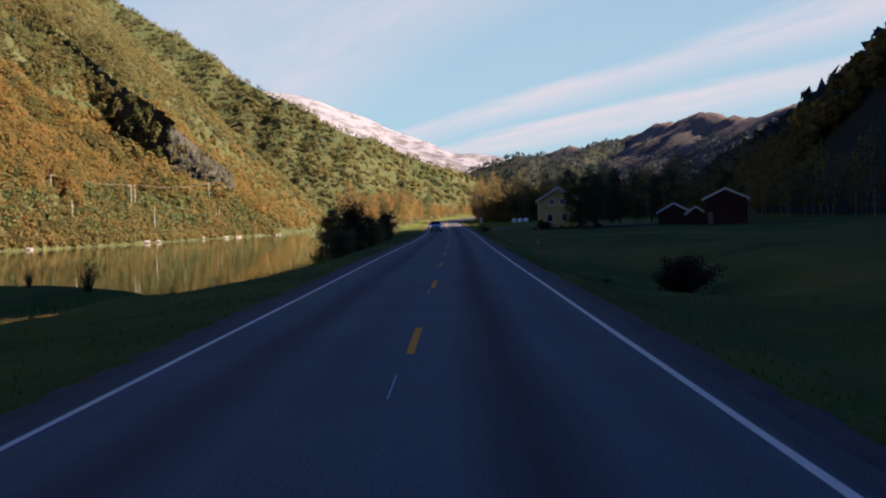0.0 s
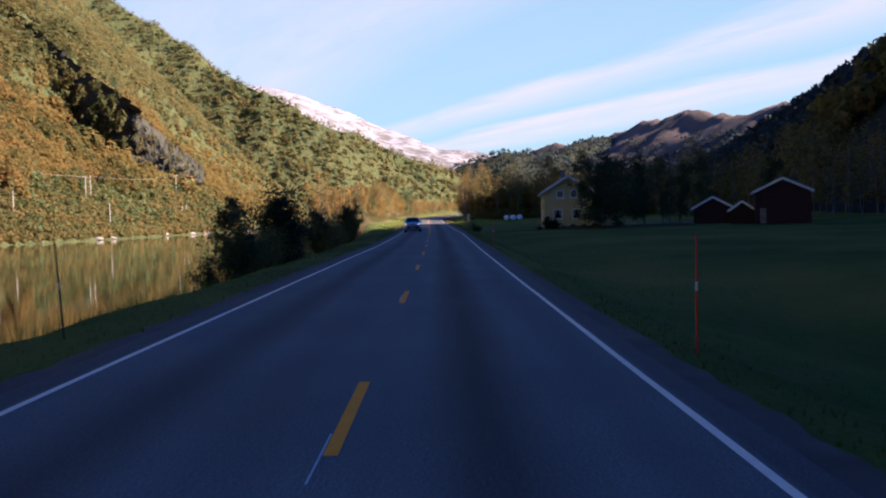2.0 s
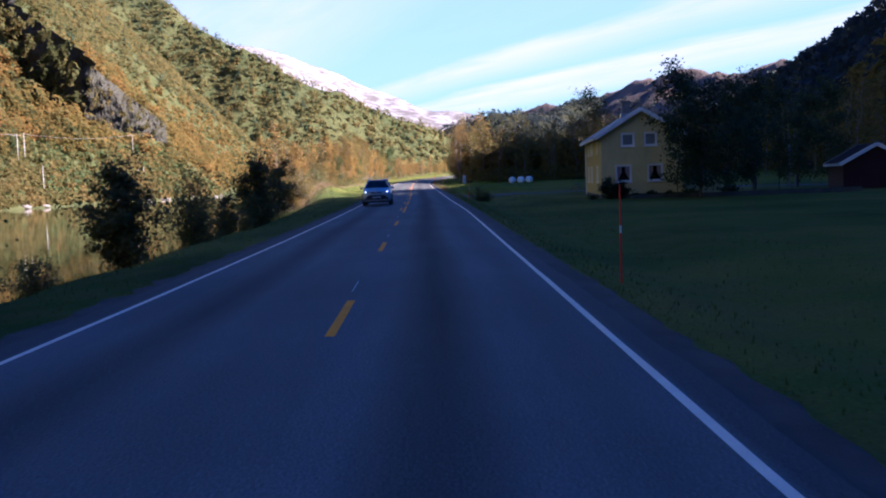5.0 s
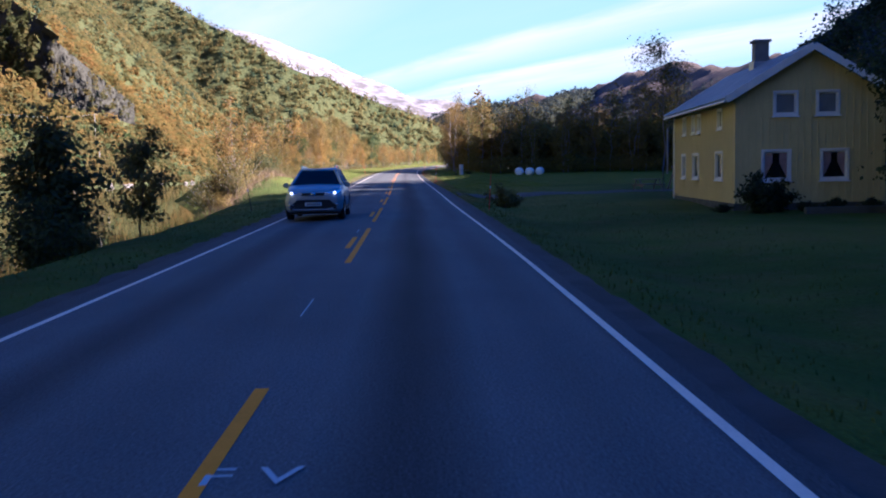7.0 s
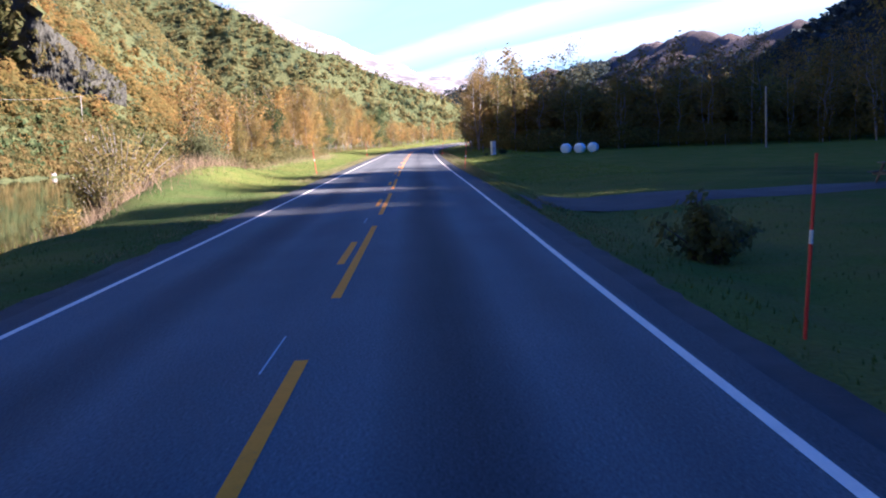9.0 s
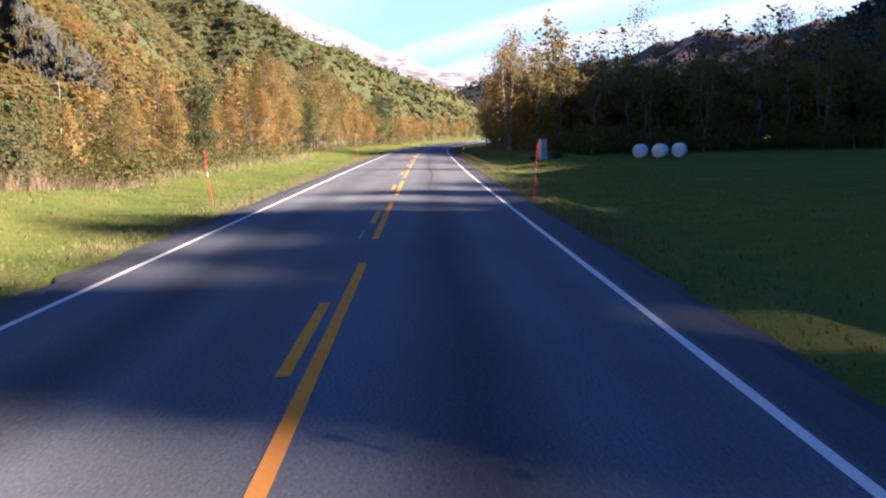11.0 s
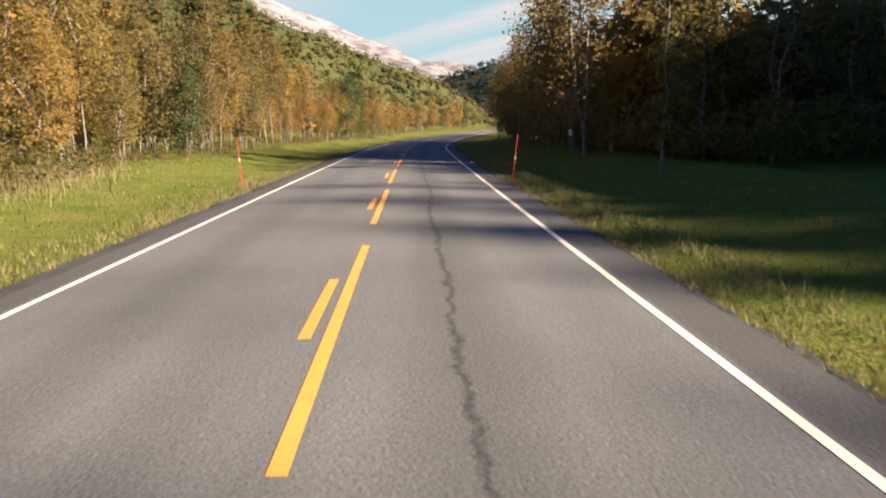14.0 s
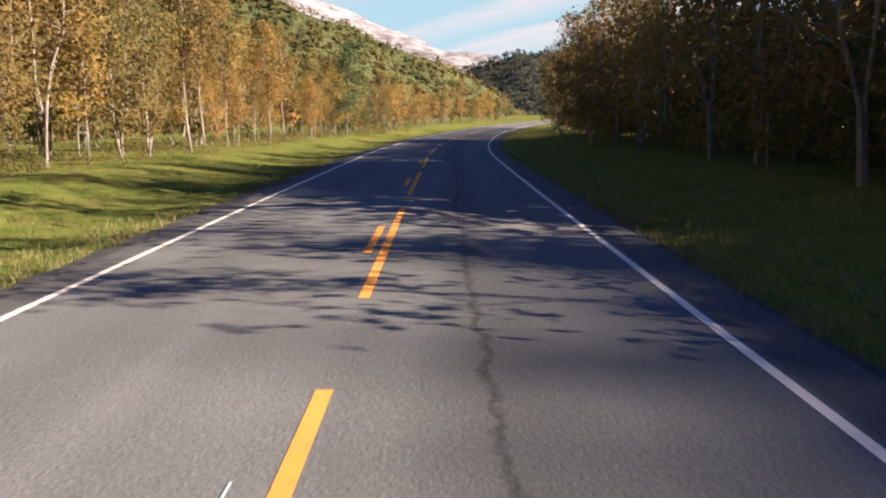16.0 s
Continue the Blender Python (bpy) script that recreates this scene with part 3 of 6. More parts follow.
def snow_material():
    m = bpy.data.materials.new("snowy_rock")
    n, l = nodes_of(m)
    b = n["Principled BSDF"]
    g = n.new("ShaderNodeNewGeometry")
    p = g.outputs["Position"]
    c = noise_node(n, l, p, 0.02, 8.0, 0.75, (1, 1, 2.2))
    s = n.new("ShaderNodeSeparateXYZ")
    l.new(p, s.inputs[0])
    low = math_node(n, l, "MULTIPLY", math_node(n, l, "SUBTRACT", 300.0, s.outputs[2]), 0.0004)
    col = ramp_node(n, l, math_node(n, l, "ADD", c, low), (0.40, (0.27, 0.255, 0.275)), (0.52, (0.23, 0.215, 0.23)), (0.60, (0.11, 0.097, 0.095)))
    l.new(col, b.inputs["Base Color"])
    b.inputs["Roughness"].default_value = 0.9
    return m


def far_height(crest, slope, amp, seed):
    def h(x, y):
        v = ridge(x, y, crest, slope)
        return v + (amp * wobble(x, y, 500, seed) + amp * 0.5 * wobble(x, y, 170, seed + 1) + amp * 0.2 * wobble(x, y, 60, seed + 2)) * step(-20, 120, v) - amp * 0.3
    return h


sheet("hillside_west", spread(-1000, 300, 9, -480, 130, 1.06), spread(-500, 1900, 9, 240, 1420, 1.06), left_hill_z, M_HILL,
                  "steep sunlit valley side with autumn woods and rock", skirt=-6)
# never in view: added behind the start to cut sky light in the shade
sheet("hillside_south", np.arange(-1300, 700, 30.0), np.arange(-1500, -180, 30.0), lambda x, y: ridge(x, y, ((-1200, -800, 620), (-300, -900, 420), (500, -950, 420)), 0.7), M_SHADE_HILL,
      "unseen slope added behind to close off the southern sky", skirt=-6)
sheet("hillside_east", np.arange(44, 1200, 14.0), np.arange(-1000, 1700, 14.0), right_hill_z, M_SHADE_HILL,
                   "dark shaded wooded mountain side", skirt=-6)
sheet("snow_mountain", np.arange(-1100, 800, 15.0), np.arange(2100, 2950, 15.0), far_height(SNOW_CREST, 0.5, 10, 31), snow_material(),
      "distant mountain dusted with fresh snow", skirt=-6)
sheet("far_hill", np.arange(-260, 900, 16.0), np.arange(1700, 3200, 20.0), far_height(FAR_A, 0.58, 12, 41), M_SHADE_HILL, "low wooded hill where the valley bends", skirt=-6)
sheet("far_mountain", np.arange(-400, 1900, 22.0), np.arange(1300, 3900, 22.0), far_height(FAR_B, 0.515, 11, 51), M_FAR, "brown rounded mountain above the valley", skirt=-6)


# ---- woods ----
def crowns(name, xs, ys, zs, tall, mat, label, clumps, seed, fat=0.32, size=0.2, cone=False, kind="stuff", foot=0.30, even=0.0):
    """Many small crowns in one mesh: each is a heap of tilted leaf clumps with gaps between."""
    r = np.random.RandomState(seed)
    n = len(xs)
    t = np.repeat(np.arange(n), clumps)
    H = np.asarray(tall)[t]
    if cone:
        up = 0.1 + 0.9 * r.rand(len(t)) ** 1.4
        rad = (1.02 - up) * fat * np.sqrt(r.rand(len(t)))
    else:
        up = foot + (1 - foot) * r.rand(len(t))
        rad = fat * np.sqrt(r.rand(len(t))) * np.sqrt(np.clip(1 - ((up - 0.6) / 0.42) ** 2, 0.05, 1))
    a = r.rand(len(t)) * 6.283
    C = np.stack((np.asarray(xs)[t] + rad * H * np.cos(a), np.asarray(ys)[t] + rad * H * np.sin(a), np.asarray(zs)[t] + up * H), -1)
    s = (size * H * (0.6 + 0.8 * r.rand(len(t))))[:, None]
    face = np.stack((np.cos(a) * rad / fat, np.sin(a) * rad / fat, (up - 0.45) * 1.3), -1) + r.normal(size=(len(t), 3)) * 0.28    # clumps look outwards
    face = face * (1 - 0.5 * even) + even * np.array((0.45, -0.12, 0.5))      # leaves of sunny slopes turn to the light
    face /= np.linalg.norm(face, axis=1)[:, None]
    A = np.cross(face, r.normal(size=(len(t), 3)))
    A /= np.linalg.norm(A, axis=1)[:, None]
    B = np.cross(face, A)
    B /= np.linalg.norm(B, axis=1)[:, None]
    k = 0.55 + 0.5 * r.rand(len(t))[:, None]
    V = np.stack((C - A * s * 0.62 - B * s * 0.36 * k, C + A * s * 0.62 - B * s * 0.36 * k, C + B * s * 0.72 * k), 1)
    F = np.arange(len(t) * 3).reshape(-1, 3)
    return tagged(raw(name, V, F, mat), label, kind=kind)


def scatter(n, x0, x1, y0, y1, seed):
    r = np.random.RandomState(seed)
    return r.uniform(x0, x1, n), r.uniform(y0, y1, n), r


FAR_POLES = ((-129.9, 378.0, 10.0, 21.8, 1), (-130.3, 384.0, 10.6, 22.4, 0), (-124.8, 479.5, 10.0, 26.6, 1), (-114.7, 359.1, 9.8, 11.0, 0), (-127.1, 312.2, 8.0, 14.4, 0), (-116.2, 464.3, 4.4, 12.3, 0), (-115.8, 456.1, 4.0, 11.3, 0), (-141.5, 330.0, 5.5, 24.2, 1))


def off_poles(x, y):
    """The power line's poles stand in small clearings that open towards the river."""
    ok = np.ones(len(x), bool)
    for px, py, *_ in FAR_POLES:
        dx, dy = -px, 60 - py
        ln = math.hypot(dx, dy)
        a, b = ((x - px) * dx + (y - py) * dy) / ln, ((x - px) * dy - (y - py) * dx) / ln
        ok &= ~((a > -3) & (a < 40) & (np.abs(b) < 3.5))
    return ok


def hill_woods():
    plans = ((7600, -330, -95, 240, 440, 64, 6.6, 60), (9800, -520, -95, 440, 800, 38, 8.0, 61), (34000, -760, 140, 800, 1580, 13, 6.4, 62))
    for n, x0, x1, y0, y1, clumps, tall, seed in plans:
        x, y, r = scatter(n, x0, x1, y0, y1, seed)
        z = left_hill_z(x, y)
        e = 6.0
        gx, gy = (left_hill_z(x + e, y) - z) / e, (left_hill_z(x, y + e) - z) / e
        keep = (z > WATER_Z + 0.8) & (np.hypot(gx, gy) < 3.2) & (r.rand(n) < 0.96) & off_poles(x, y)
        # the power line's corridor above the shore is kept low and green
        cut = (z < 17 + 7 * wobble(x, y, 45, 73)) & (y < 620)
        keep &= ~cut | (r.rand(n) < 0.3)
        x, y, z, cut = x[keep], y[keep], z[keep], cut[keep]
        h = tall * r.uniform(0.55, 1.25, len(x)) * (1 - 0.35 * step(120, 420, z)) * np.where(cut, 0.5, 1.0)
        low = (z < 95 - 0.03 * (y - 400)) & (y < 900)
        kind = r.rand(len(x)) + 0.25 * wobble(x, y, 90, 71) - 0.45 * cut
        sets = (("autumn_woods", M_AUTUMN, low & (kind > 0.22), False, "yellow and orange birch woods on the slope"),
                ("mixed_woods", M_GREEN, ~low & (kind > 0.09) | low & (kind <= 0.22), False, "olive green mixed woods on the slope"),
                ("fir_woods", M_FIR, ~low & (kind <= 0.09), True, "dark firs among the slope's woods"))
        for name, mat, mask, cone, label in sets:
            if mask.sum():
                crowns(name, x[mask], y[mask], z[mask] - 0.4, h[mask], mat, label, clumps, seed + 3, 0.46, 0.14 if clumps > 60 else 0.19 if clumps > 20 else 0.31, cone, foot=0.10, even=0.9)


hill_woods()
x, y, r = scatter(9000, -330, -95, 240, 620, 64)
z = left_hill_z(x, y)
tall = r.uniform(1.6, 4.2, len(z)) * np.where(off_poles(x, y), 1.0, 0.3)
for name, mat, ok, label in (("hill_shrubs", M_GREEN, (z >= 20) & (z < 120), "olive shrubs between the trees of the slope"), ("hill_shrubs", M_FRESH, (z > WATER_Z + 0.8) & (z < 20), "green shrubs low on the slope")):
    crowns(name, x[ok], y[ok], z[ok] - 0.3, tall[ok], mat, label, 15, 65, 0.6, 0.30)
x, y, r = scatter(12000, 60, 620, -100, 1400, 81)
z = right_hill_z(x, y)
keep = (z > 0.0) & (y > x * 1.2) & (y > 260)
# haze over the shaded mountain is put into these blue-grey crowns
crowns("shaded_woods", x[keep], y[keep], z[keep] - 0.4, 10 * r.uniform(0.6, 1.2, keep.sum()), M_HAZE_WOODS, "dark woods on the shaded mountain side", 10, 82, 0.34, 0.42)


# pre-marking strokes and road workers' letters
M_CHALK = paint_material("chalk_paint", (0.55, 0.58, 0.6))
for k in range(0, 20):
    y = 9.5 + 13.19 * k
    off = float(np.interp(y, (0, 92, 101, 106, 130, 300), (-0.07, -0.07, -0.01, -0.04, -0.27, -0.25)))
    if y > 205 and k % 3:
        continue
    tagged(strip("survey_stroke", (off - 0.008, off + 0.008), np.linspace(y, y + 1.4, 3), 0.006, M_CHALK), "thin white survey stroke beside the centre line", "road marking", "survey strokes")


def written(name, text, x, y, size, mat, label):
    cu = bpy.data.curves.new(name, "FONT")
    cu.body, cu.size, cu.extrude = text, size, 0.0
    tmp = bpy.data.objects.new(name, cu)
    scene.collection.objects.link(tmp)
    dg = bpy.context.evaluated_depsgraph_get()
    me = bpy.data.meshes.new_from_object(tmp.evaluated_get(dg))
    bpy.data.objects.remove(tmp)
    ob = link(name, me, mat, None, label)
    ob.matrix_basis = pose(x, y, float(surface_z(x - road_x(y), y)) + 0.006, -0.5, 0, 0)
    return ob


tagged(written("road_letters", "F V", float(road_x(109.5)) - 0.02, 109.42, 0.42, M_CHALK, "chalky letters painted on the asphalt"), category="road marking")

x, y, r = scatter(800, 74, 172, 212, 300, 90)
z = right_hill_z(x, y)
ok = (z > -1) & (y + 0.287 * x > 266)
crowns("slope_woods", x[ok], y[ok], np.maximum(z[ok], ground_z(x[ok], y[ok])) - 0.4, r.uniform(5, 9, ok.sum()), M_GREEN, "dark woods on the near slope", 30, 91, 0.34, 0.24)

# trees on the near ridge, which throw the bands of shade over the road
r = np.random.RandomState(83)
x, y = r.uniform(158, 186, 460), r.uniform(-20, 275, 460)
crowns("ridge_woods", x, y, right_hill_z(x, y) - 0.5, r.uniform(3, 7.5, 460) * np.interp(y, (140, 155, 182, 186, 206, 212, 225), (1.0, 0.75, 0.75, 0.5, 0.5, 0.65, 0.75)), M_DARK, "dark woods along the near ridge", 60, 84, 0.36, 0.24)


# unseen close clumps of taller trees, set on the ridge to throw shade bands
for a, b, h in ((145.4, 147.0, 4.8), (151.4, 155.8, 4.5), (166.0, 168.3, 6.2), (184.2, 186.2, 4.8), (189.8, 192.2, 5.4)):
    n = int((b - a) * 2) + 1
    x, y = r.uniform(167, 173, n), r.uniform(a, b, n)
    crowns("ridge_clump", x, y, right_hill_z(x, y) - 0.5, h * r.uniform(0.9, 1.1, n), M_DARK, "unseen clump of tall dark ridge trees that shades the road", 10, int(a), 0.15, 0.13)


# unseen low thickets between them, added to shade the right lane
for a, b, h, n in ((151.0, 159.0, 2.7, 36), (199.5, 208.5, 2.25, 40)):
    x, y = r.uniform(166, 174, n), r.uniform(a, b, n)
    crowns("ridge_thicket", x, y, right_hill_z(x, y) - 0.4, h * r.uniform(0.75, 1.2, n), M_DARK, "unseen low dark ridge thicket that shades the road", 26, int(a) + 7, 0.4, 0.26)


def cliff(name, low, high, back, label, mat, seed):
    """A broken rock wall between a lower and an upper line of the slope, leaning back a little."""
    n, k = 70, 14
    low, high = np.array(low, float), np.array(high, float)
    t = np.linspace(0, len(low) - 1, n)
    L = np.stack([np.interp(t, np.arange(len(low)), low[:, j]) for j in range(3)], -1)
    H = np.stack([np.interp(t, np.arange(len(high)), high[:, j]) for j in range(3)], -1)
    f = np.linspace(-0.25, 1.0, k)[None, :, None]
    P = L[:, None] * (1 - f) + H[:, None] * f + np.array(back) * np.maximum(f, 0)
    r = np.random.RandomState(seed)
    jag = r.normal(0, 0.55, (n, k, 1)) + 2.2 * wobble(P[..., 0], P[..., 2] * 2, 22, seed)[..., None]
    P = P + np.array((back[0], back[1], 0.0)) / max(1e-6, math.hypot(*back[:2])) * jag
    i = np.arange(n * k).reshape(n, k)
    F = np.stack((i[:-1, :-1], i[1:, :-1], i[1:, 1:], i[:-1, 1:]), -1).reshape(-1, 4)
    return tagged(raw(name, P.reshape(-1, 3), F, mat), label, kind="structure")


M_CLIFF = slope_material("cliff_rock", (0.05, 0.05, 0.03), (0.09, 0.08, 0.05), (0.095, 0.090, 0.066), (0.85, 0.9))
cliff("cliff", ((-300, 640, 118), (-240, 592, 82), (-205, 564, 60), (-159, 521, 40)), ((-300, 640, 168), (-240, 592, 122), (-205, 564, 94), (-159, 521, 66)), (4, 5, 0), "dark rock wall above the autumn woods", M_CLIFF, 101)
cliff("cliff", ((-159, 521, 40), (-140, 521, 34), (-122, 523, 26)), ((-163, 527, 68), (-143, 528, 50), (-124, 529, 34)), (-1, 5, 0), "grey rock face with pale streaks", M_CLIFF, 102)
# trees that cling to the ledges of the rock wall
r = np.random.RandomState(103)
t, f = r.rand(260), r.rand(260)
x = np.interp(t, (0, 0.43, 0.67, 1), (-300, -240, -205, -159)) - 3 * f
y = np.interp(t, (0, 0.43, 0.67, 1), (640, 592, 564, 521)) - 3.5 + 4 * f
z = np.interp(t, (0, 0.43, 0.67, 1), (118, 82, 60, 40)) + f ** 1.4 * np.interp(t, (0, 1), (52, 26))
crowns("ledge_woods", x, y, z - 1.0, r.uniform(3, 8, 260), M_GREEN, "dark trees on the ledges of the rock wall", 22, 104, 0.34, 0.26)
t, f = r.rand(60), r.rand(60)
x, y, z = np.interp(t, (0, 1), (-159, -122)) - 2 * f, 519.0 + 6 * f, np.interp(t, (0, 0.5, 1), (40, 34, 26)) + f * np.interp(t, (0, 1), (26, 8))
crowns("ledge_woods", x, y, z - 0.8, r.uniform(1.5, 4.0, 60), M_GREEN, "shrubs on the grey rock face", 24, 105, 0.4, 0.24)

# shrubs and boulders along the far shore, shade-coloured woods on the far hills
r = np.random.RandomState(85)
y = r.uniform(245, 640, 5200)
x = np.full_like(y, -95.0)
for _ in range(60):
    x = np.where(left_hill_z(x, y) < WATER_Z + 0.2, x - 1.5, x)
x = x - r.rand(len(y)) ** 2 * 26
z = left_hill_z(x, y)
ok = z > WATER_Z
crowns("shore_shrubs", x[ok], y[ok], z[ok] - 0.5, r.uniform(1.2, 3.4, ok.sum()), M_GREEN, "yellow and green shrubs along the far shore", 18, 86, 0.6, 0.32)
# the low hill's shadow is put into its dark crowns and floor
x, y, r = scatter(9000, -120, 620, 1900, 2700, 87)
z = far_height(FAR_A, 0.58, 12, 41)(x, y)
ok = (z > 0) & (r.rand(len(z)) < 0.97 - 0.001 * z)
crowns("far_woods", x[ok], y[ok], z[ok] - 0.5, r.uniform(6, 11, ok.sum()), M_HAZE_WOODS, "low hill's woods with its shade put into the colour", 12, 88, 0.4, 0.32)


# the rounded mountain's shaded lower part, imitated with blue-dark crowns
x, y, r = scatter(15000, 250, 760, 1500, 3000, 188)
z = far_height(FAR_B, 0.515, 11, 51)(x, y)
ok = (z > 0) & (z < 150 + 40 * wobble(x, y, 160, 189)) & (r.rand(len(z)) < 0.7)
crowns("far_woods", x[ok], y[ok], z[ok] - 0.5, r.uniform(4, 8, ok.sum()), M_HAZE_WOODS, "dark crowns standing in for shade on the mountain's foot", 9, 190, 0.5, 0.36)


def boulder(seed, size):
    r = np.random.RandomState(seed)
    bm = bmesh.new()
    bmesh.ops.create_icosphere(bm, subdivisions=2, radius=size)
    ax = r.normal(size=(6, 3))
    for v in bm.verts:
        d = sum(0.10 * np.sin(3 * np.dot(a, v.co / size) + k) for k, a in enumerate(ax))
        v.co *= 1 + float(d)
        v.co.z *= 0.6
    return bm


M_SHORE = material("shore_rock", (0.24, 0.21, 0.185), 0.9, 0.35, 0.8, 6.0, 0.6, bump_dist=0.1)
r = np.random.RandomState(89)
proto = None
for k in range(70):
    yy = r.uniform(270, 560)
    xx = -95.0
    while float(left_hill_z(np.array([xx]), np.array([yy]))[0]) < WATER_Z + 0.15 and xx > -190:
        xx -= 1.0
    if proto is None or k < 3:
        proto = part("boulder", boulder(400 + k, 1.0), M_SHORE, None, "pale boulder on the far shore", True)
        ob = proto
    else:
        ob = link("boulder", proto.data, None, None, "pale boulder on the far shore")
    tagged(ob, category="boulder", group="boulders on the far shore")
    s = r.uniform(0.35, 1.25)
    ob.matrix_basis = pose(xx + r.uniform(-4.0, 0.5), yy, WATER_Z + r.uniform(0.1, 0.7), 0, 0, r.uniform(0, 360)) @ Matrix.Diagonal((s * r.uniform(1, 1.8), s, s, 1))


# ---- trees ----
def leaf_mesh(name, centres, size, mat, seed):
    r = np.random.RandomState(seed)
    n = len(centres)
    out = centres - np.array((0, 0, 1)) * centres[:, 2:] * 0.75
    out = out / (np.linalg.norm(out, axis=1)[:, None] + 1e-6) + np.array((0, 0, 0.15)) + r.normal(size=(n, 3)) * 0.5      # leaves look outwards
    out /= np.linalg.norm(out, axis=1)[:, None]
    A = np.cross(out, r.normal(size=(n, 3)))
    A /= np.linalg.norm(A, axis=1)[:, None]
    B = np.cross(out, A)
    s = (size * (0.6 + 0.8 * r.rand(n)))[:, None]
    V = np.stack((centres - A * s * 0.6, centres + B * s * 0.4, centres + A * s * 0.6, centres - B * s * 0.4), 1)
    return raw(name, V, np.arange(n * 4).reshape(-1, 4), mat)


def tree(name, label, seed, height, leaves, leaf, leaf_mat, bark, crown_low=0.3, wide=0.26, stems=1, lean=0.0, thick=0.0046):
    """A tree: tapered, slightly bent stem with limbs, and a loose crown of small leaves round the limbs."""
    r = np.random.RandomState(seed)
    root = thing(name, label, "tree")
    bm = bmesh.new()
    tips = []
    limbs = int(24 / stems ** 0.6)
    for s in range(stems):
        a0 = r.uniform(0, 6.28)
        out = lean + (0.10 if stems > 1 else 0.02) * r.uniform(0.6, 1.4)
        top = height * (1 if s == 0 else r.uniform(0.75, 0.95))
        base = thick * height + 0.02
        bend = [r.normal(0, 0.012 * height, 2) * (i > 0) for i in range(8)]
        pts = [(0.15 * s * math.cos(a0) + out * i / 7 * height * math.cos(a0) + bend[i][0], out * i / 7 * height * math.sin(a0) + bend[i][1], i / 7 * top - 0.2 * (i == 0)) for i in range(8)]
        add_tube(bm, pts, [base * (1 - 0.92 * i / 7) + 0.005 for i in range(8)], 6, False)
        for k in range(limbs):
            f = crown_low + (0.98 - crown_low) * (k + r.rand()) / limbs
            i = min(int(f * 7), 6)
            p = Vector(pts[i]).lerp(Vector(pts[i + 1]), f * 7 - i)
            a = r.uniform(0, 6.28)
            shape = math.sin(math.pi * min(1.0, max(0.0, (f - crown_low) / (1 - crown_low)) ** 0.8 * 0.86 + 0.14))
            ln = height * wide * (0.25 + 0.85 * shape) * r.uniform(0.6, 1.3)
            d = Vector((math.cos(a), math.sin(a), r.uniform(0.2, 0.9)))
            q1, q2 = p + d * ln * 0.5, p + d * ln + Vector((0, 0, -0.12 * ln))
            add_tube(bm, (p, q1, q2), (0.3 * base * (1 - f) + 0.012, 0.011, 0.005), 4, False)
            tips += [p.lerp(q2, u) for u in (0.35, 0.55, 0.75, 0.9, 1.0)]
    part("trunk", bm, bark, root, smooth=True)
    tips = np.array([tuple(t) for t in tips])
    c = tips[r.randint(0, len(tips), leaves)] + r.normal(size=(leaves, 3)) * np.array((0.036, 0.036, 0.034)) * height
    crown = leaf_mesh("crown", c, leaf, leaf_mat, seed + 1)
    crown.parent = root
    return root


def bush(name, label, seed, height, wide, leaves, leaf, mat, bark=None, stems=16):
    """A many-stemmed bush: thin stems from one foot and a loose heap of leaves."""
    r = np.random.RandomState(seed)
    root = thing(name, label, "bush")
    bm = bmesh.new()
    tips = []
    for k in range(stems):
        a, o = r.uniform(0, 6.28), r.uniform(0.1, 1.0) * wide
        tall = height * r.uniform(0.55, 1.0) * (1 - 0.35 * (o / wide) ** 2)
        m = Vector((0.45 * o * math.cos(a), 0.45 * o * math.sin(a), tall * 0.55))
        e = Vector((o * math.cos(a), o * math.sin(a), tall))
        add_tube(bm, ((0.1 * math.cos(a), 0.1 * math.sin(a), -0.1), m, e), (0.03, 0.018, 0.006), 4, False)
        for u in np.linspace(0.15, 1.0, 9):
            tips.append(tuple((m * (u / 0.5)) if u < 0.5 else m.lerp(e, (u - 0.5) * 2)))
    part("trunk", bm, bark or M_BARKDARK, root)
    tips = np.array(tips)
    c = tips[r.randint(0, len(tips), leaves)] + r.normal(size=(leaves, 3)) * np.array((0.11, 0.11, 0.07)) * height * 0.8
    c[:, 2] = np.maximum(c[:, 2], 0.05)
    leaf_mesh("foliage", c, leaf, mat, seed + 1).parent = root
    return root


def put(ob, x, y, rz=0.0, scale=1.0, first=False, sink=0.05, tall=1.0):
    m = pose(x, y, float(ground_z(x, y)) - sink, 0, 0, rz)
    if first:
        ob.matrix_basis = m
        ob.scale = (scale, scale, scale * tall)
        return ob
    c = copy_thing(ob, m)
    c.scale = (scale, scale, scale * tall)
    return c


def plant(protos, places, seed):
    """Sets trees down: the first use of each prototype is the prototype itself. A place may name its prototype and its height."""
    r = np.random.RandomState(seed)
    used = set()
    for x, y, s, *more in places:
        k = more[0] if more else r.randint(len(protos))
        put(protos[k], x, y, r.uniform(0, 360), s, k not in used, 0.05, more[1] if len(more) > 1 else r.uniform(0.88, 1.12))
        used.add(k)
    for k in range(len(protos)):
        if k not in used:
            put(protos[k], *places[0][:2], 90, 0.9, True)


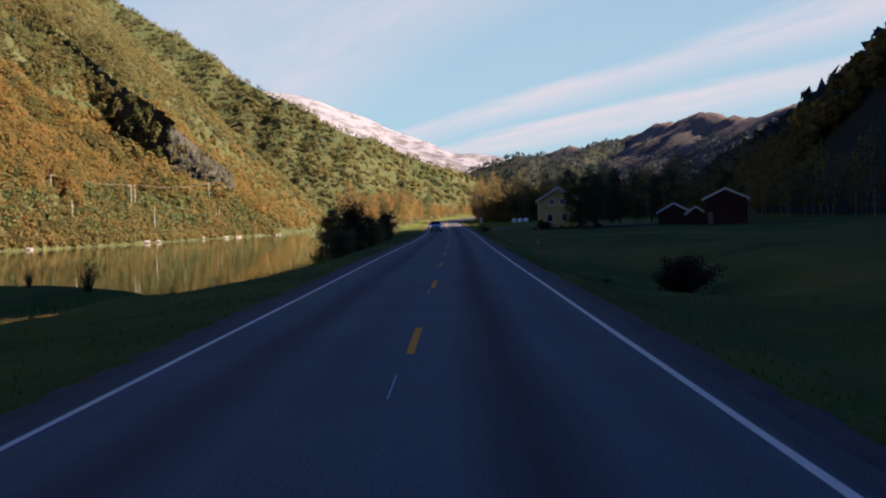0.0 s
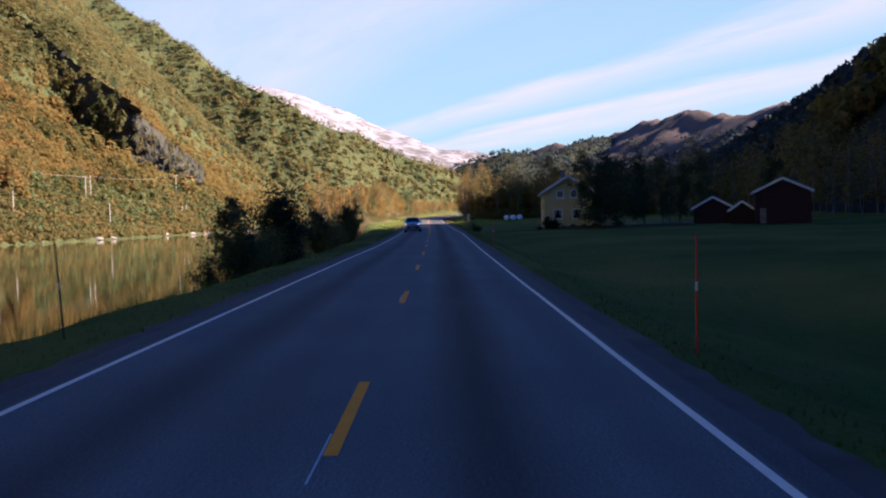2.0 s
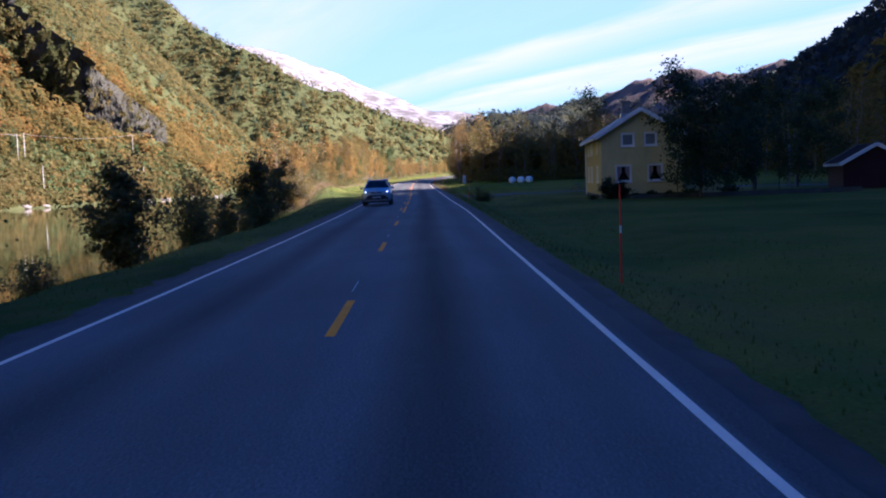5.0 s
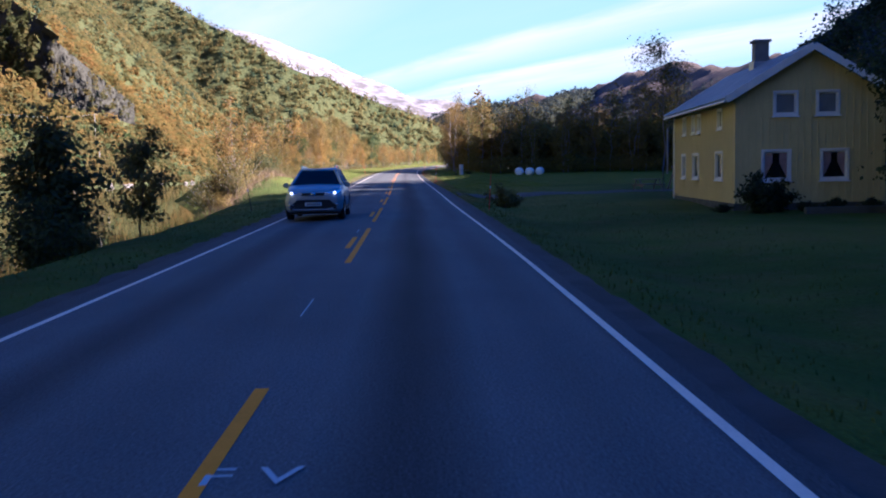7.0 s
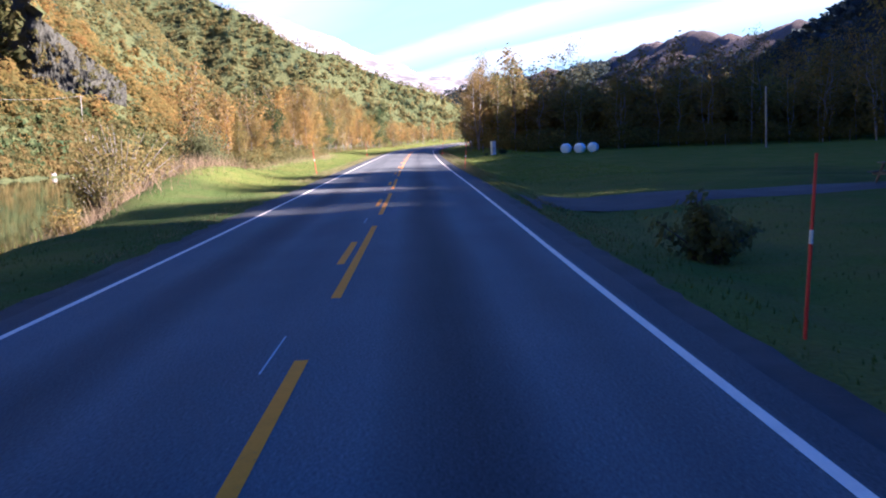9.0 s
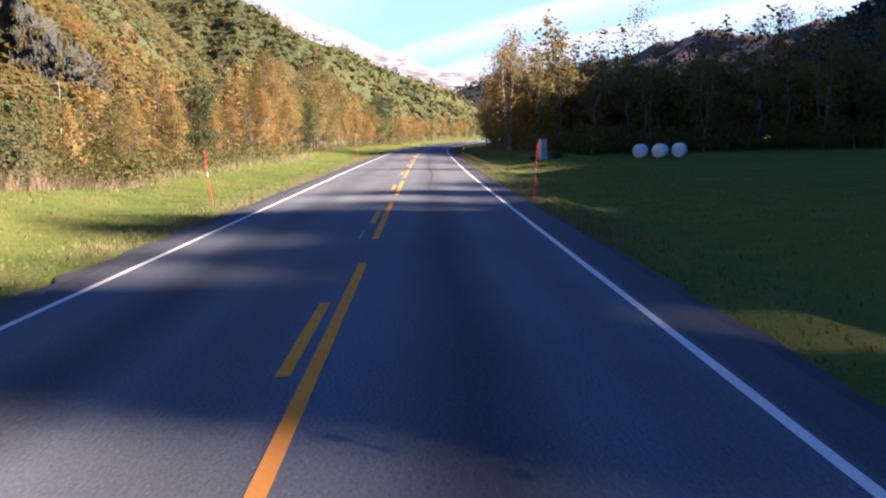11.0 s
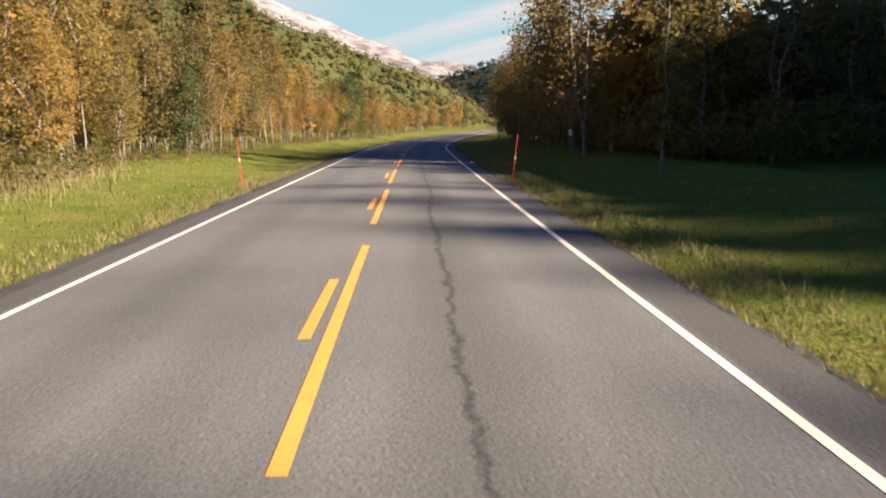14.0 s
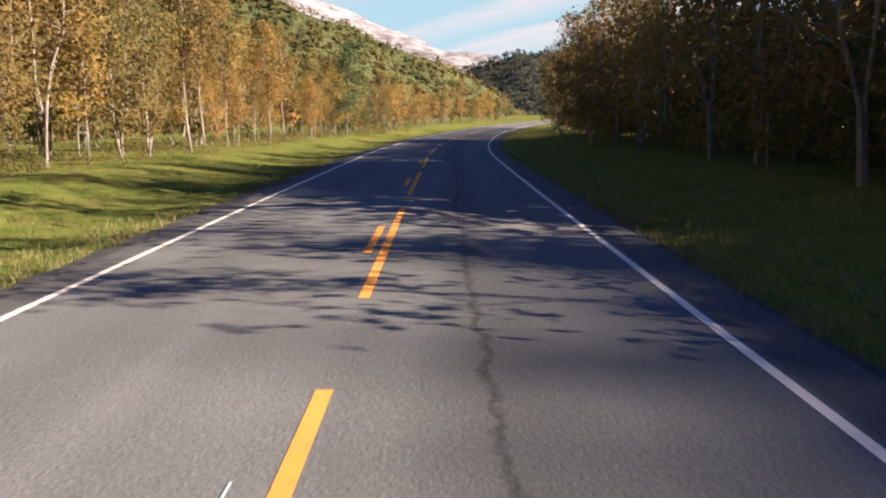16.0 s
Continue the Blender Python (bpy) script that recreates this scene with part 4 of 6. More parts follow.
def grove(name, protos, places, seed, label, thin=3):
    """The deeper rows of a wood, joined: stems and leaves of the same trees, turned and scaled, with fewer, larger leaves."""
    r = np.random.RandomState(seed)
    for kid, thinning in (("trunk", 1), ("crown", thin)):
        src = []
        for p in protos:
            o = [c for c in p.children if c.name.split(".")[0] == kid][0]
            v = np.empty(len(o.data.vertices) * 3, dtype=np.float32)
            o.data.vertices.foreach_get("co", v)
            f = np.empty(len(o.data.loops), dtype=np.int32)
            o.data.loops.foreach_get("vertex_index", f)
            v, f = v.reshape(-1, 3), f.reshape(-1, 4)
            if thinning > 1:
                q = v.reshape(-1, 4, 3)[::thinning]
                m = q.mean(1, keepdims=True)
                v = (m + (q - m) * math.sqrt(thinning) * 0.9).reshape(-1, 3)
                f = np.arange(len(v)).reshape(-1, 4)
            src.append((v, f, o.data.materials[0]))
        rs = np.random.RandomState(seed)
        by = {}
        for x, y, s in places:
            v, f, mat = src[rs.randint(len(src))]
            a = rs.uniform(0, 6.28)
            w = v * s
            w = np.stack((w[:, 0] * math.cos(a) - w[:, 1] * math.sin(a) + x, w[:, 0] * math.sin(a) + w[:, 1] * math.cos(a) + y, w[:, 2] * rs.uniform(0.88, 1.12) + float(ground_z(x, y)) - 0.05), -1)
            vs, fs, n = by.setdefault(mat.name, ([], [], [0]))
            vs.append(w), fs.append(f + n[0])
            n[0] += len(w)
        for mat, (vs, fs, _) in by.items():
            tagged(raw(name, np.concatenate(vs), np.concatenate(fs), bpy.data.materials[mat]), label, kind="stuff")


birches = [tree("birch_tree", label, 200 + k, h, n, 0.185, m, M_BARK, low, w, st)
           for k, (h, n, w, st, m, low, label) in enumerate((
               (11, 2800, 0.17, 1, M_BIRCH, 0.16, "white-barked birch with golden autumn leaves"),
               (12.5, 2900, 0.15, 1, M_BIRCH, 0.34, "tall white-barked birch with golden leaves"),
               (9.5, 2700, 0.18, 2, M_OLIVE, 0.20, "twin-stemmed birch with olive-yellow leaves"),
               (13, 2500, 0.15, 1, M_RUST, 0.40, "tall birch with thin rusty leaves"),
               (10, 2400, 0.15, 3, M_OLIVE, 0.14, "many-stemmed birch with olive leaves"),
               (11.5, 1500, 0.14, 2, M_RUST, 0.36, "half-bare birch with brown twigs"),
               (10.5, 2700, 0.19, 1, M_BIRCH, 0.22, "broad birch with orange autumn leaves")))]
leaning = tree("leaning_birch", "bare pale birch leaning sideways among the trees", 215, 8.5, 350, 0.16, M_RUST, M_BARK, 0.55, 0.12, 2, 0.5)
green_trees = [tree("green_tree", "leafy tree still green among golden birches", 216, 9.0, 3200, 0.17, M_FRESH, M_BARKDARK, 0.08, 0.24, 3)]
r = np.random.RandomState(7)


def wood_edge(y):
    """How far the western wood stands from the road's middle."""
    return np.interp(y, (205, 213, 228, 238, 250, 280, 300, 350, 420), (12.5, 10.6, 9.8, 9.6, 11.6, 11.8, 10.6, 8.6, 8.0))


def wood_height(y):
    """The wood grows taller away from the river bend."""
    return np.interp(y, (204, 214, 230, 245, 256, 280, 300, 325, 355), (0.35, 0.39, 0.49, 0.64, 0.78, 0.76, 0.62, 0.49, 0.43))


front, deep = [], []


def clear_view(x, y):
    """The river bend stays open to the south-west: no tall trees beyond this line."""
    return (0.8 - x) / (y - 134.5) < 0.262


y = 206.0
while y < 430:
    p = (float(road_x(y)) - float(wood_edge(y)) - r.uniform(0, 2.6) ** 1.2, y + r.uniform(-0.5, 0.5), r.uniform(0.55, 1.2) * float(wood_height(y)))
    (front if y < 345 else deep).append(p)
    y += r.choice((0.9, 1.6, 2.4, 3.6))
for y in np.arange(208, 430, 2.2):
    for row in range(1, 5):
        p = (float(road_x(y)) - float(wood_edge(y)) - row * 3.6 - r.uniform(0, 3.4), y + r.uniform(-1.2, 1.2), r.uniform(0.5, 1.18) * float(wood_height(y)))
        if clear_view(*p[:2]) and r.rand() < (0.72 if row < 3 else 0.6):
            deep.append(p)
plant(birches, front, 11)
grove("birch_wood", birches, deep, 12, "deeper rows of golden birches", 8)
put(leaning, -14.2, 249.8, 150, 1.0, True)
plant(green_trees, [(-9.6, 327.0, 1.0, 0, 1.0), (-10.8, 333.0, 0.9, 0, 1.0), (-12.6, 216.6, 0.5, 0, 1.1), (-13.0, 262.0, 0.6, 0, 1.0)], 19)

M_BARKGREY = material("grey_bark", (0.26, 0.235, 0.205), 0.9, 0.4, 2.0, 14.0, 0.5)
shades = [tree("birch_tree", "tall pale-stemmed birch with brown leaves in the shaded wood", 230 + k, h, n, 0.18, m, b, 0.16, w, st)
          for k, (h, n, w, st, m, b) in enumerate(((12, 1900, 0.18, 1, M_RUST, M_BARK), (13, 2000, 0.17, 2, M_OLIVE, M_BARKGREY), (11, 1900, 0.19, 1, M_GREEN, M_BARKGREY), (12.5, 1900, 0.17, 2, M_RUST, M_BARKGREY)))]
front, deep = [], []
for x in np.arange(9.5, 95, 2.7):
    front.append((x + r.uniform(-1, 1), 252 - 0.06 * x + r.uniform(-2, 2), r.uniform(0.85, 1.1) * float(np.interp(x, (9, 30, 50), (0.85, 1.0, 1.15)))))
for y in np.arange(258, 284, 2.9):
    front.append((float(road_x(y)) + 9.6 + r.uniform(-0.6, 2.2), y + r.uniform(-1, 1), r.uniform(0.72, 1.0)))
edge = [(float(road_x(y)) + 9.0 + r.uniform(-0.6, 3.5), y + r.uniform(-1, 1), r.uniform(0.6, 0.95)) for y in np.arange(284, 372, 2.3)]
more_birches = [tree("birch_tree", "olive birch at the bend of the road", 245 + k, h, 1900, 0.18, m, M_BARKGREY, 0.15, 0.18, st) for k, (h, st, m) in enumerate(((10.5, 1, M_RUST), (11.5, 2, M_BIRCH), (10, 2, M_OLIVE)))]
plant(more_birches, edge, 26)
for k in range(170):
    y = r.uniform(255, 360)
    deep.append((float(road_x(y)) + 13 + 55 * r.rand() ** 1.3, y, r.uniform(0.75, 1.08)))
for k in range(110):
    deep.append((r.uniform(46, 105), r.uniform(150, 250), r.uniform(0.85, 1.15)))
plant(shades, front, 13)
grove("shaded_wood", shades, deep, 14, "deeper rows of the dark shaded wood", 7)

# undergrowth at the feet of both woods
n = 1100
y = 204 + 150 * r.rand(n) ** 1.5
x = road_x(y) - wood_edge(y) - r.rand(n) ** 1.5 * 12 + 0.8
crowns("undergrowth", x, y, ground_z(x, y) - 0.2, r.uniform(0.2, 0.9, n) * np.interp(y, (204, 235, 255), (2.0, 1.8, 1.0)), M_OLIVE, "yellow and brown undergrowth below the birches", 60, 15, 0.6, 0.085)
n = 1600
y = np.where(r.rand(n) < 0.5, r.uniform(250, 425, n), r.uniform(246, 258, n))
x = np.where(y < 258, r.uniform(9, 98, n), road_x(y) + 9.2 + r.rand(n) * 10)
crowns("undergrowth", x, y, ground_z(x, y) - 0.2, r.uniform(1.0, 3.2, n), M_GREEN, "dark undergrowth in the shaded wood", 56, 16, 0.55, 0.09)

n = 520
y = r.uniform(268, 300, n)
x = road_x(y) + r.uniform(13, 105, n)
crowns("undergrowth", x, y, ground_z(x, y) - 0.2, r.uniform(2.5, 5.5, n), M_GREEN, "dark thicket deep in the shaded wood", 44, 18, 0.5, 0.16)

n = 420
x, y = r.uniform(10, 100, n), r.uniform(257, 268, n)
crowns("undergrowth", x, y, ground_z(x, y) - 0.2, r.uniform(4.5, 9.0, n), M_GREEN, "dense dark young trees behind the wood's edge", 70, 119, 0.32, 0.11)

# bushes on the near bank
bushes = [bush("bush", "dark leafy bush on the river bank", 260 + k, h, w, n, 0.13, m) for k, (h, w, n, m) in enumerate(((4.0, 2.1, 3600, M_BUSH), (6.0, 3.2, 8000, M_DARK), (3.0, 2.0, 2900, M_BUSH), (2.2, 1.3, 1400, M_BIRCH)))]
plant(bushes, [(-8.9, 75.0, 0.88, 0), (-9.8, 73.2, 0.7, 2), (-9.2, 78.2, 0.75, 2), (-9.1, 81.6, 0.8, 2), (-8.9, 87.8, 1.0, 1), (-9.4, 91.0, 0.86, 1), (-9.2, 93.6, 0.62, 1), (-9.2, 84.9, 0.9, 2), (-9.2, 95.5, 0.55, 2), (-9.3, 99.5, 0.5, 2),
               (-8.9, 105.8, 0.96, 0), (-9.2, 115.6, 0.88, 0), (-9.1, 117.6, 0.66, 2), (-9.1, 121.2, 0.66, 0), (-9.1, 126.2, 0.5, 2), (-9.1, 131.4, 1.1, 0), (-8.9, 129.4, 0.8, 2), (-9.0, 133.2, 0.62, 2),
               (-11.5, 166, 0.7, 3), (-13.0, 174, 1.2, 3), (-14.5, 183, 1.5, 3), (-16.5, 192, 1.7, 3), (-12.8, 190, 0.9, 0), (-14.0, 196, 1.1, 2)], 17)
twigs = [bush("twiggy_bush", "dark twiggy bush with few leaves at the water", 270, 2.0, 0.8, 320, 0.12, M_BUSH, None, 26)]
plant(twigs, [(-19.2, 50.5, 1.0, 0, 1.0), (-22.6, 51.0, 0.55, 0, 1.1), (-10.9, 38.0, 0.4, 0, 1.0), (-28.5, 50.0, 0.4, 0, 1.0)], 24)
gold = [bush("golden_bush", "pale golden twiggy bush on the river bank", 272, 3.3, 2.2, 2600, 0.12, M_OLIVE, M_BARKGREY, 34)]
plant(gold, [(-11.9, 173.2, 1.12, 0, 1.0), (-13.2, 176.8, 1.0, 0, 1.1), (-11.4, 169.8, 0.7, 0, 1.0), (-15.4, 181.5, 1.0, 0, 1.0), (-17.0, 186.5, 1.05, 0, 1.0), (-18.0, 193.0, 1.0, 0, 1.05)], 25)
bank_trees = [tree("young_tree", "young green tree leaning over the river bank", 280 + k, h, 4000, 0.15, M_BUSH, M_BARKDARK, 0.16, 0.24, st) for k, (h, st) in enumerate(((5.2, 2), (4.6, 1)))]
plant(bank_trees, [(-9.5, 76.6, 0.84, 0), (-9.2, 131.2, 0.92, 1), (-9.4, 140.3, 0.77, 0), (-9.0, 122.0, 0.44, 1), (-9.1, 105.6, 0.86, 1), (-8.9, 87.6, 0.9, 1)], 18)


# ---- the yellow house ----
def boards_material(name, color, pitch=0.18):
    """Upright painted boards with narrow joints."""
    m = bpy.data.materials.new(name)
    n, l = nodes_of(m)
    b = n["Principled BSDF"]
    c = n.new("ShaderNodeTexCoord").outputs["Object"]
    stain, grain = noise_node(n, l, c, 1.1, 5.0, 0.6), noise_node(n, l, c, 1.0, 4.0, 0.6, (30, 30, 2))
    col = ramp_node(n, l, stain, (0.3, tuple(v * 0.82 for v in color)), (0.7, color))
    col = mix_node(n, l, 0.4, col, ramp_node(n, l, grain, (0.3, 0.75), (0.7, 1.0)), "MULTIPLY")
    l.new(col, b.inputs["Base Color"])
    b.inputs["Roughness"].default_value = 0.65
    return m


def roof_material():
    m = bpy.data.materials.new("roof_slate")
    n, l = nodes_of(m)
    b = n["Principled BSDF"]
    c = n.new("ShaderNodeTexCoord").outputs["Object"]
    col = ramp_node(n, l, noise_node(n, l, c, 1.6, 6.0, 0.7), (0.3, (0.13, 0.135, 0.15)), (0.7, (0.25, 0.26, 0.285)))
    l.new(col, b.inputs["Base Color"])
    b.inputs["Roughness"].default_value = 0.6
    return m


M_YELLOW_WALL = boards_material("yellow_boards", (0.66, 0.57, 0.23))
M_SLATE = roof_material()
M_GLASS = bpy.data.materials.new("window_glass")
gn, gl = nodes_of(M_GLASS)
gb = gn["Principled BSDF"]
gb.inputs["Base Color"].default_value, gb.inputs["Roughness"].default_value = (0.012, 0.013, 0.015, 1), 0.04
M_CURTAIN = material("curtain_cloth", (0.30, 0.22, 0.22), 0.9, 0.2, 3.0, 30.0, 0.2)
M_SKY_GLARE = material("sky_glare_grey", (0.20, 0.21, 0.22), 0.25, 0.12, 2.0, 30.0, 0.05)
M_BRICKCHIM = material("chimney_plaster", (0.20, 0.20, 0.21), 0.85, 0.25, 2.0, 20.0, 0.4)


def wall_with_holes(name, width, low, high, holes, mat, parent, place, thick=0.2, gable=0.0, label=""):
    """An upright wall in its own x-z plane with real openings (x0, x1, z0, z1) and an optional gable on top."""
    xs = sorted({0.0, width, *[v for h in holes for v in h[:2]]})
    zs = sorted({low, high, *[v for h in holes for v in h[2:]]})
    bm = bmesh.new()
    for xa, xb in zip(xs, xs[1:]):
        for za, zb in zip(zs, zs[1:]):
            if any(h[0] <= xa and xb <= h[1] and h[2] <= za and zb <= h[3] for h in holes):
                continue
            add_box(bm, xa, xb, 0, thick, za, zb)
    if gable:
        v = [bm.verts.new(p) for p in ((0, 0, high), (width, 0, high), (width / 2, 0, high + gable), (0, thick, high), (width, thick, high), (width / 2, thick, high + gable))]
        for f in ((0, 1, 2), (5, 4, 3), (0, 3, 4, 1), (1, 4, 5, 2), (2, 5, 3, 0)):
            bm.faces.new([v[i] for i in f])
    bmesh.ops.remove_doubles(bm, verts=bm.verts, dist=1e-5)
    inner = [f for f in bm.faces if any(abs(f.calc_center_median()[0] - g.calc_center_median()[0]) < 1e-6 and f is not g and (f.calc_center_median() - g.calc_center_median()).length < 1e-5 for g in f.verts[0].link_faces)]
    bmesh.ops.delete(bm, geom=inner, context="FACES_ONLY")
    ob = part(name, bm, mat, parent, label)
    ob.matrix_basis = place
    return ob


def ring(x0, x1, z0, z1, t, y0, y1):
    """A rectangular frame t wide, in one piece."""
    bm = bmesh.new()
    loops = [[bm.verts.new((x, y, z)) for x, z in ((x0 + d, z0 + d), (x1 - d, z0 + d), (x1 - d, z1 - d), (x0 + d, z1 - d))] for d, y in ((0, y0), (0, y1), (t, y1), (t, y0))]
    for a, b in zip(loops, loops[1:] + loops[:1]):
        for k in range(4):
            bm.faces.new((a[k], b[k], b[(k + 1) % 4], a[(k + 1) % 4]))
    bmesh.ops.recalc_face_normals(bm, faces=bm.faces)
    return bm


def window(parent, place, w, h, mullion=False, curtain=False, blind=False):
    """A window for an opening w by h whose lower left corner is at the place: frame, sill, pane and, inside, a curtain."""
    t = 0.09
    win = part("window", ring(-t, w + t, -t, h + t, t, -0.05, 0.09), M_WHITE, parent)
    win.matrix_basis = place
    part("sash", ring(0.002, w - 0.002, 0.002, h - 0.002, 0.05, 0.02, 0.07), M_WHITE, win)
    box("pane", (0.04, w - 0.04, 0.045, 0.052, 0.04, h - 0.04), M_GLASS, win)
    box("sill", (-0.14, w + 0.14, -0.10, 0.0, -0.13, -t), M_WHITE, win)
    # pale grey panel imitates the reflection in the upper panes
    if blind:
        box("blind", (0.05, w - 0.05, 0.034, 0.042, 0.05, h - 0.05), M_SKY_GLARE, win, "pale panel standing in for sky reflected in the pane")
    if curtain:
        bm = bmesh.new()
        for side in (0, 1):
            vs = []
            for k in range(9):
                f = k / 8
                x = 0.06 + 0.30 * w * f
                x = w - x if side else x
                y = 0.030 + 0.008 * (k % 2)
                vs.append((bm.verts.new((x, y, h - 0.06)), bm.verts.new((x + (0.12 * w * (1 - f) if not side else -0.12 * w * (1 - f)) * 0, y, 0.06 + 0.55 * h * f))))
            for a, b in zip(vs, vs[1:]):
                bm.faces.new((a[0], b[0], b[1], a[1]))
        part("curtain", bm, M_CURTAIN, win)
    return win


def battens(parent, width, low, high, holes, place, pitch=0.24, gable=0.0, mat=None):
    """Upright cover battens on a boarded wall, each a piece of its own on one shared mesh, stopping at the openings."""
    unit = None
    n = int(width / pitch)
    for k in range(n + 1):
        x = min(max(k * pitch, 0.03), width - 0.03)
        top = high + (gable * (1 - abs(x - width / 2) / (width / 2)) if gable else 0)
        spans = [(low, top)]
        for h in holes:
            if h[0] - 0.14 < x < h[1] + 0.14:
                spans = [s for a, b in spans for s in ((a, min(b, h[2] - 0.15)), (max(a, h[3] + 0.12), b)) if s[1] - s[0] > 0.1]
        for a, b in spans:
            if unit is None:
                bm = bmesh.new()
                add_box(bm, -0.022, 0.022, -0.024, -0.001, 0, 1)
                unit = part("batten", bm, mat or M_YELLOW_WALL, parent)
                ob = unit
            else:
                ob = link("batten", unit.data, None, parent)
            ob.matrix_basis = place @ Matrix.Translation((x, 0, a)) @ Matrix.Diagonal((1, 1, b - a, 1))


def gable_roof(parent, width, length, eave, rise, over_side=0.45, over_end=0.4, mat=None, thick=0.14, board=M_WHITE):
    """Two roof slopes with their thickness, and white boards along the gable and the eaves."""
    half = width / 2
    slope = math.hypot(half, rise)
    ang = math.atan2(rise, half)
    for side in (-1, 1):
        bm = bmesh.new()
        ln = slope + over_side
        rows = 9
        add_box(bm, 0.0, ln, -over_end, length + over_end, 0.0, thick - 0.012)
        ob = part("roof_slope", bm, mat or M_SLATE, parent)
        for k in range(rows):           # courses of slate, each lapping the one below
            a, b = k * ln / rows, (k + 1) * ln / rows + 0.03
            bm = bmesh.new()
            add_box(bm, a, min(b, ln), -over_end, length + over_end, thick - 0.012, thick + 0.018 * (rows - k) / rows)
            part("slate_course", bm, mat or M_SLATE, ob)
        ob.matrix_basis = Matrix.Translation((half, 0, eave + rise + 0.02)) @ Matrix.Rotation(0 if side > 0 else math.pi, 4, "Z") @ Matrix.Translation((0, 0 if side > 0 else -length, 0)) @ Matrix.Rotation(ang, 4, "Y")
        for end in (0, 1):
            y0 = -over_end - 0.03 if end == 0 else length + over_end
            bm = bmesh.new()
            add_box(bm, -0.02, ln + 0.02, y0, y0 + 0.03, -0.10, thick + 0.03)
            bd = part("bargeboard", bm, board, parent)
            bd.matrix_basis = ob.matrix_basis if side > 0 else Matrix.Translation((half, 0, eave + rise + 0.02)) @ Matrix.Rotation(math.pi, 4, "Z") @ Matrix.Translation((0, -length, 0)) @ Matrix.Rotation(ang, 4, "Y")
        bm = bmesh.new()
        add_box(bm, ln, ln + 0.03, -over_end, length + over_end, -0.06, thick)
        add_tube(bm, ((ln + 0.08, -over_end, 0.0), (ln + 0.08, length + over_end, 0.0)), (0.055, 0.055), 8)
        part("gutter", bm, M_METAL, parent).matrix_basis = ob.matrix_basis


M_MOSSY = material("mossy_concrete", (0.085, 0.088, 0.07), 0.95, 0.35, 1.2, 20.0, 0.4)


def house():
    W, L, EAVE, RISE = 5.6, 11.9, 4.36, 1.68
    root = thing("house", "two-storey yellow wooden house with grey roof and white windows", "house", (13.25, 140.0, 0.0), -4.8)
    front = [(1.08, 2.02, 1.16, 2.20), (3.27, 4.17, 1.16, 2.20), (1.50, 2.26, 3.62, 4.40), (3.09, 3.80, 3.62, 4.40)]
    side = [(1.75, 2.75, 1.20, 2.20), (6.1, 7.2, 1.20, 2.20), (9.0, 9.7, 1.20, 2.20), (1.8, 2.4, 3.25, 3.92), (5.7, 6.25, 3.25, 3.92), (6.95, 7.4, 3.25, 3.92), (8.9, 9.45, 3.25, 3.92)]
    box("foundation", (-0.02, W + 0.02, -0.02, L + 0.02, -0.7, 0.25), M_MOSSY, root)
    I = Matrix.Identity(4)
    # gable that faces the traffic; openings above the eave line are kept inside the wall's height
    hi = 4.5
    wall_with_holes("wall", W, 0.25, hi, front, M_YELLOW_WALL, root, I, 0.2)
    top = EAVE + RISE
    a = (hi - EAVE) / RISE * W / 2
    for y in (0.0, L - 0.2):
        bm = bmesh.new()
        v = [bm.verts.new(p) for p in ((a, y, hi), (W - a, y, hi), (W / 2, y, top), (a, y + 0.2, hi), (W - a, y + 0.2, hi), (W / 2, y + 0.2, top))]
        for f in ((0, 1, 2), (5, 4, 3), (0, 3, 4, 1), (1, 4, 5, 2), (2, 5, 3, 0)):
            bm.faces.new([v[i] for i in f])
        part("gable", bm, M_YELLOW_WALL, root)
    left = Matrix.Translation((0, L - 0.2, 0)) @ Matrix.Rotation(-math.pi / 2, 4, "Z")
    # the long wall's own x runs from its far end towards the front gable
    mirrored = [(L - 0.4 - b, L - 0.4 - a, c, d) for a, b, c, d in side]
    wall_with_holes("wall", L - 0.4, 0.25, EAVE, mirrored, M_YELLOW_WALL, root, left, 0.2)
    box("wall", (W - 0.2, W, 0.2, L - 0.2, 0.25, EAVE), M_YELLOW_WALL, root)
    box("wall", (0, W, L - 0.2, L, 0.25, EAVE), M_YELLOW_WALL, root)
    box("floor", (0.25, W - 0.25, 0.25, L - 0.25, 2.62, 2.8), M_WOOD, root)
    battens(root, W, 0.25, EAVE, front, I, 0.26, RISE)
    battens(root, L - 0.4, 0.25, EAVE, mirrored, left, 0.26)
    for h, cur in zip(front, (True, True, False, False)):
        window(root, Matrix.Translation((h[0], 0.0, h[2])), h[1] - h[0], h[3] - h[2], False, cur, not cur)
    for h in mirrored:
        window(root, left @ Matrix.Translation((h[0], 0.0, h[2])), h[1] - h[0], h[3] - h[2])
    gable_roof(root, W, L, EAVE, RISE)
    bm = bmesh.new()
    add_box(bm, W / 2 - 0.58, W / 2, 5.4, 5.98, EAVE + RISE - 0.5, 7.0)
    add_box(bm, W / 2 - 0.66, W / 2 + 0.08, 5.32, 6.06, 7.0, 7.10)
    chim = part("chimney", bm, M_BRICKCHIM, root)
    box("flashing", (W / 2 - 0.68, W / 2 + 0.10, 5.3, 6.08, EAVE + RISE - 0.4, EAVE + RISE + 0.12), M_METAL, chim)
    bm = bmesh.new()
    add_tube(bm, ((-0.06, L - 0.12, EAVE - 0.1), (-0.06, L - 0.12, 0.1)), (0.045, 0.045), 8)
    part("downpipe", bm, M_WHITE, root)
    bm = bmesh.new()
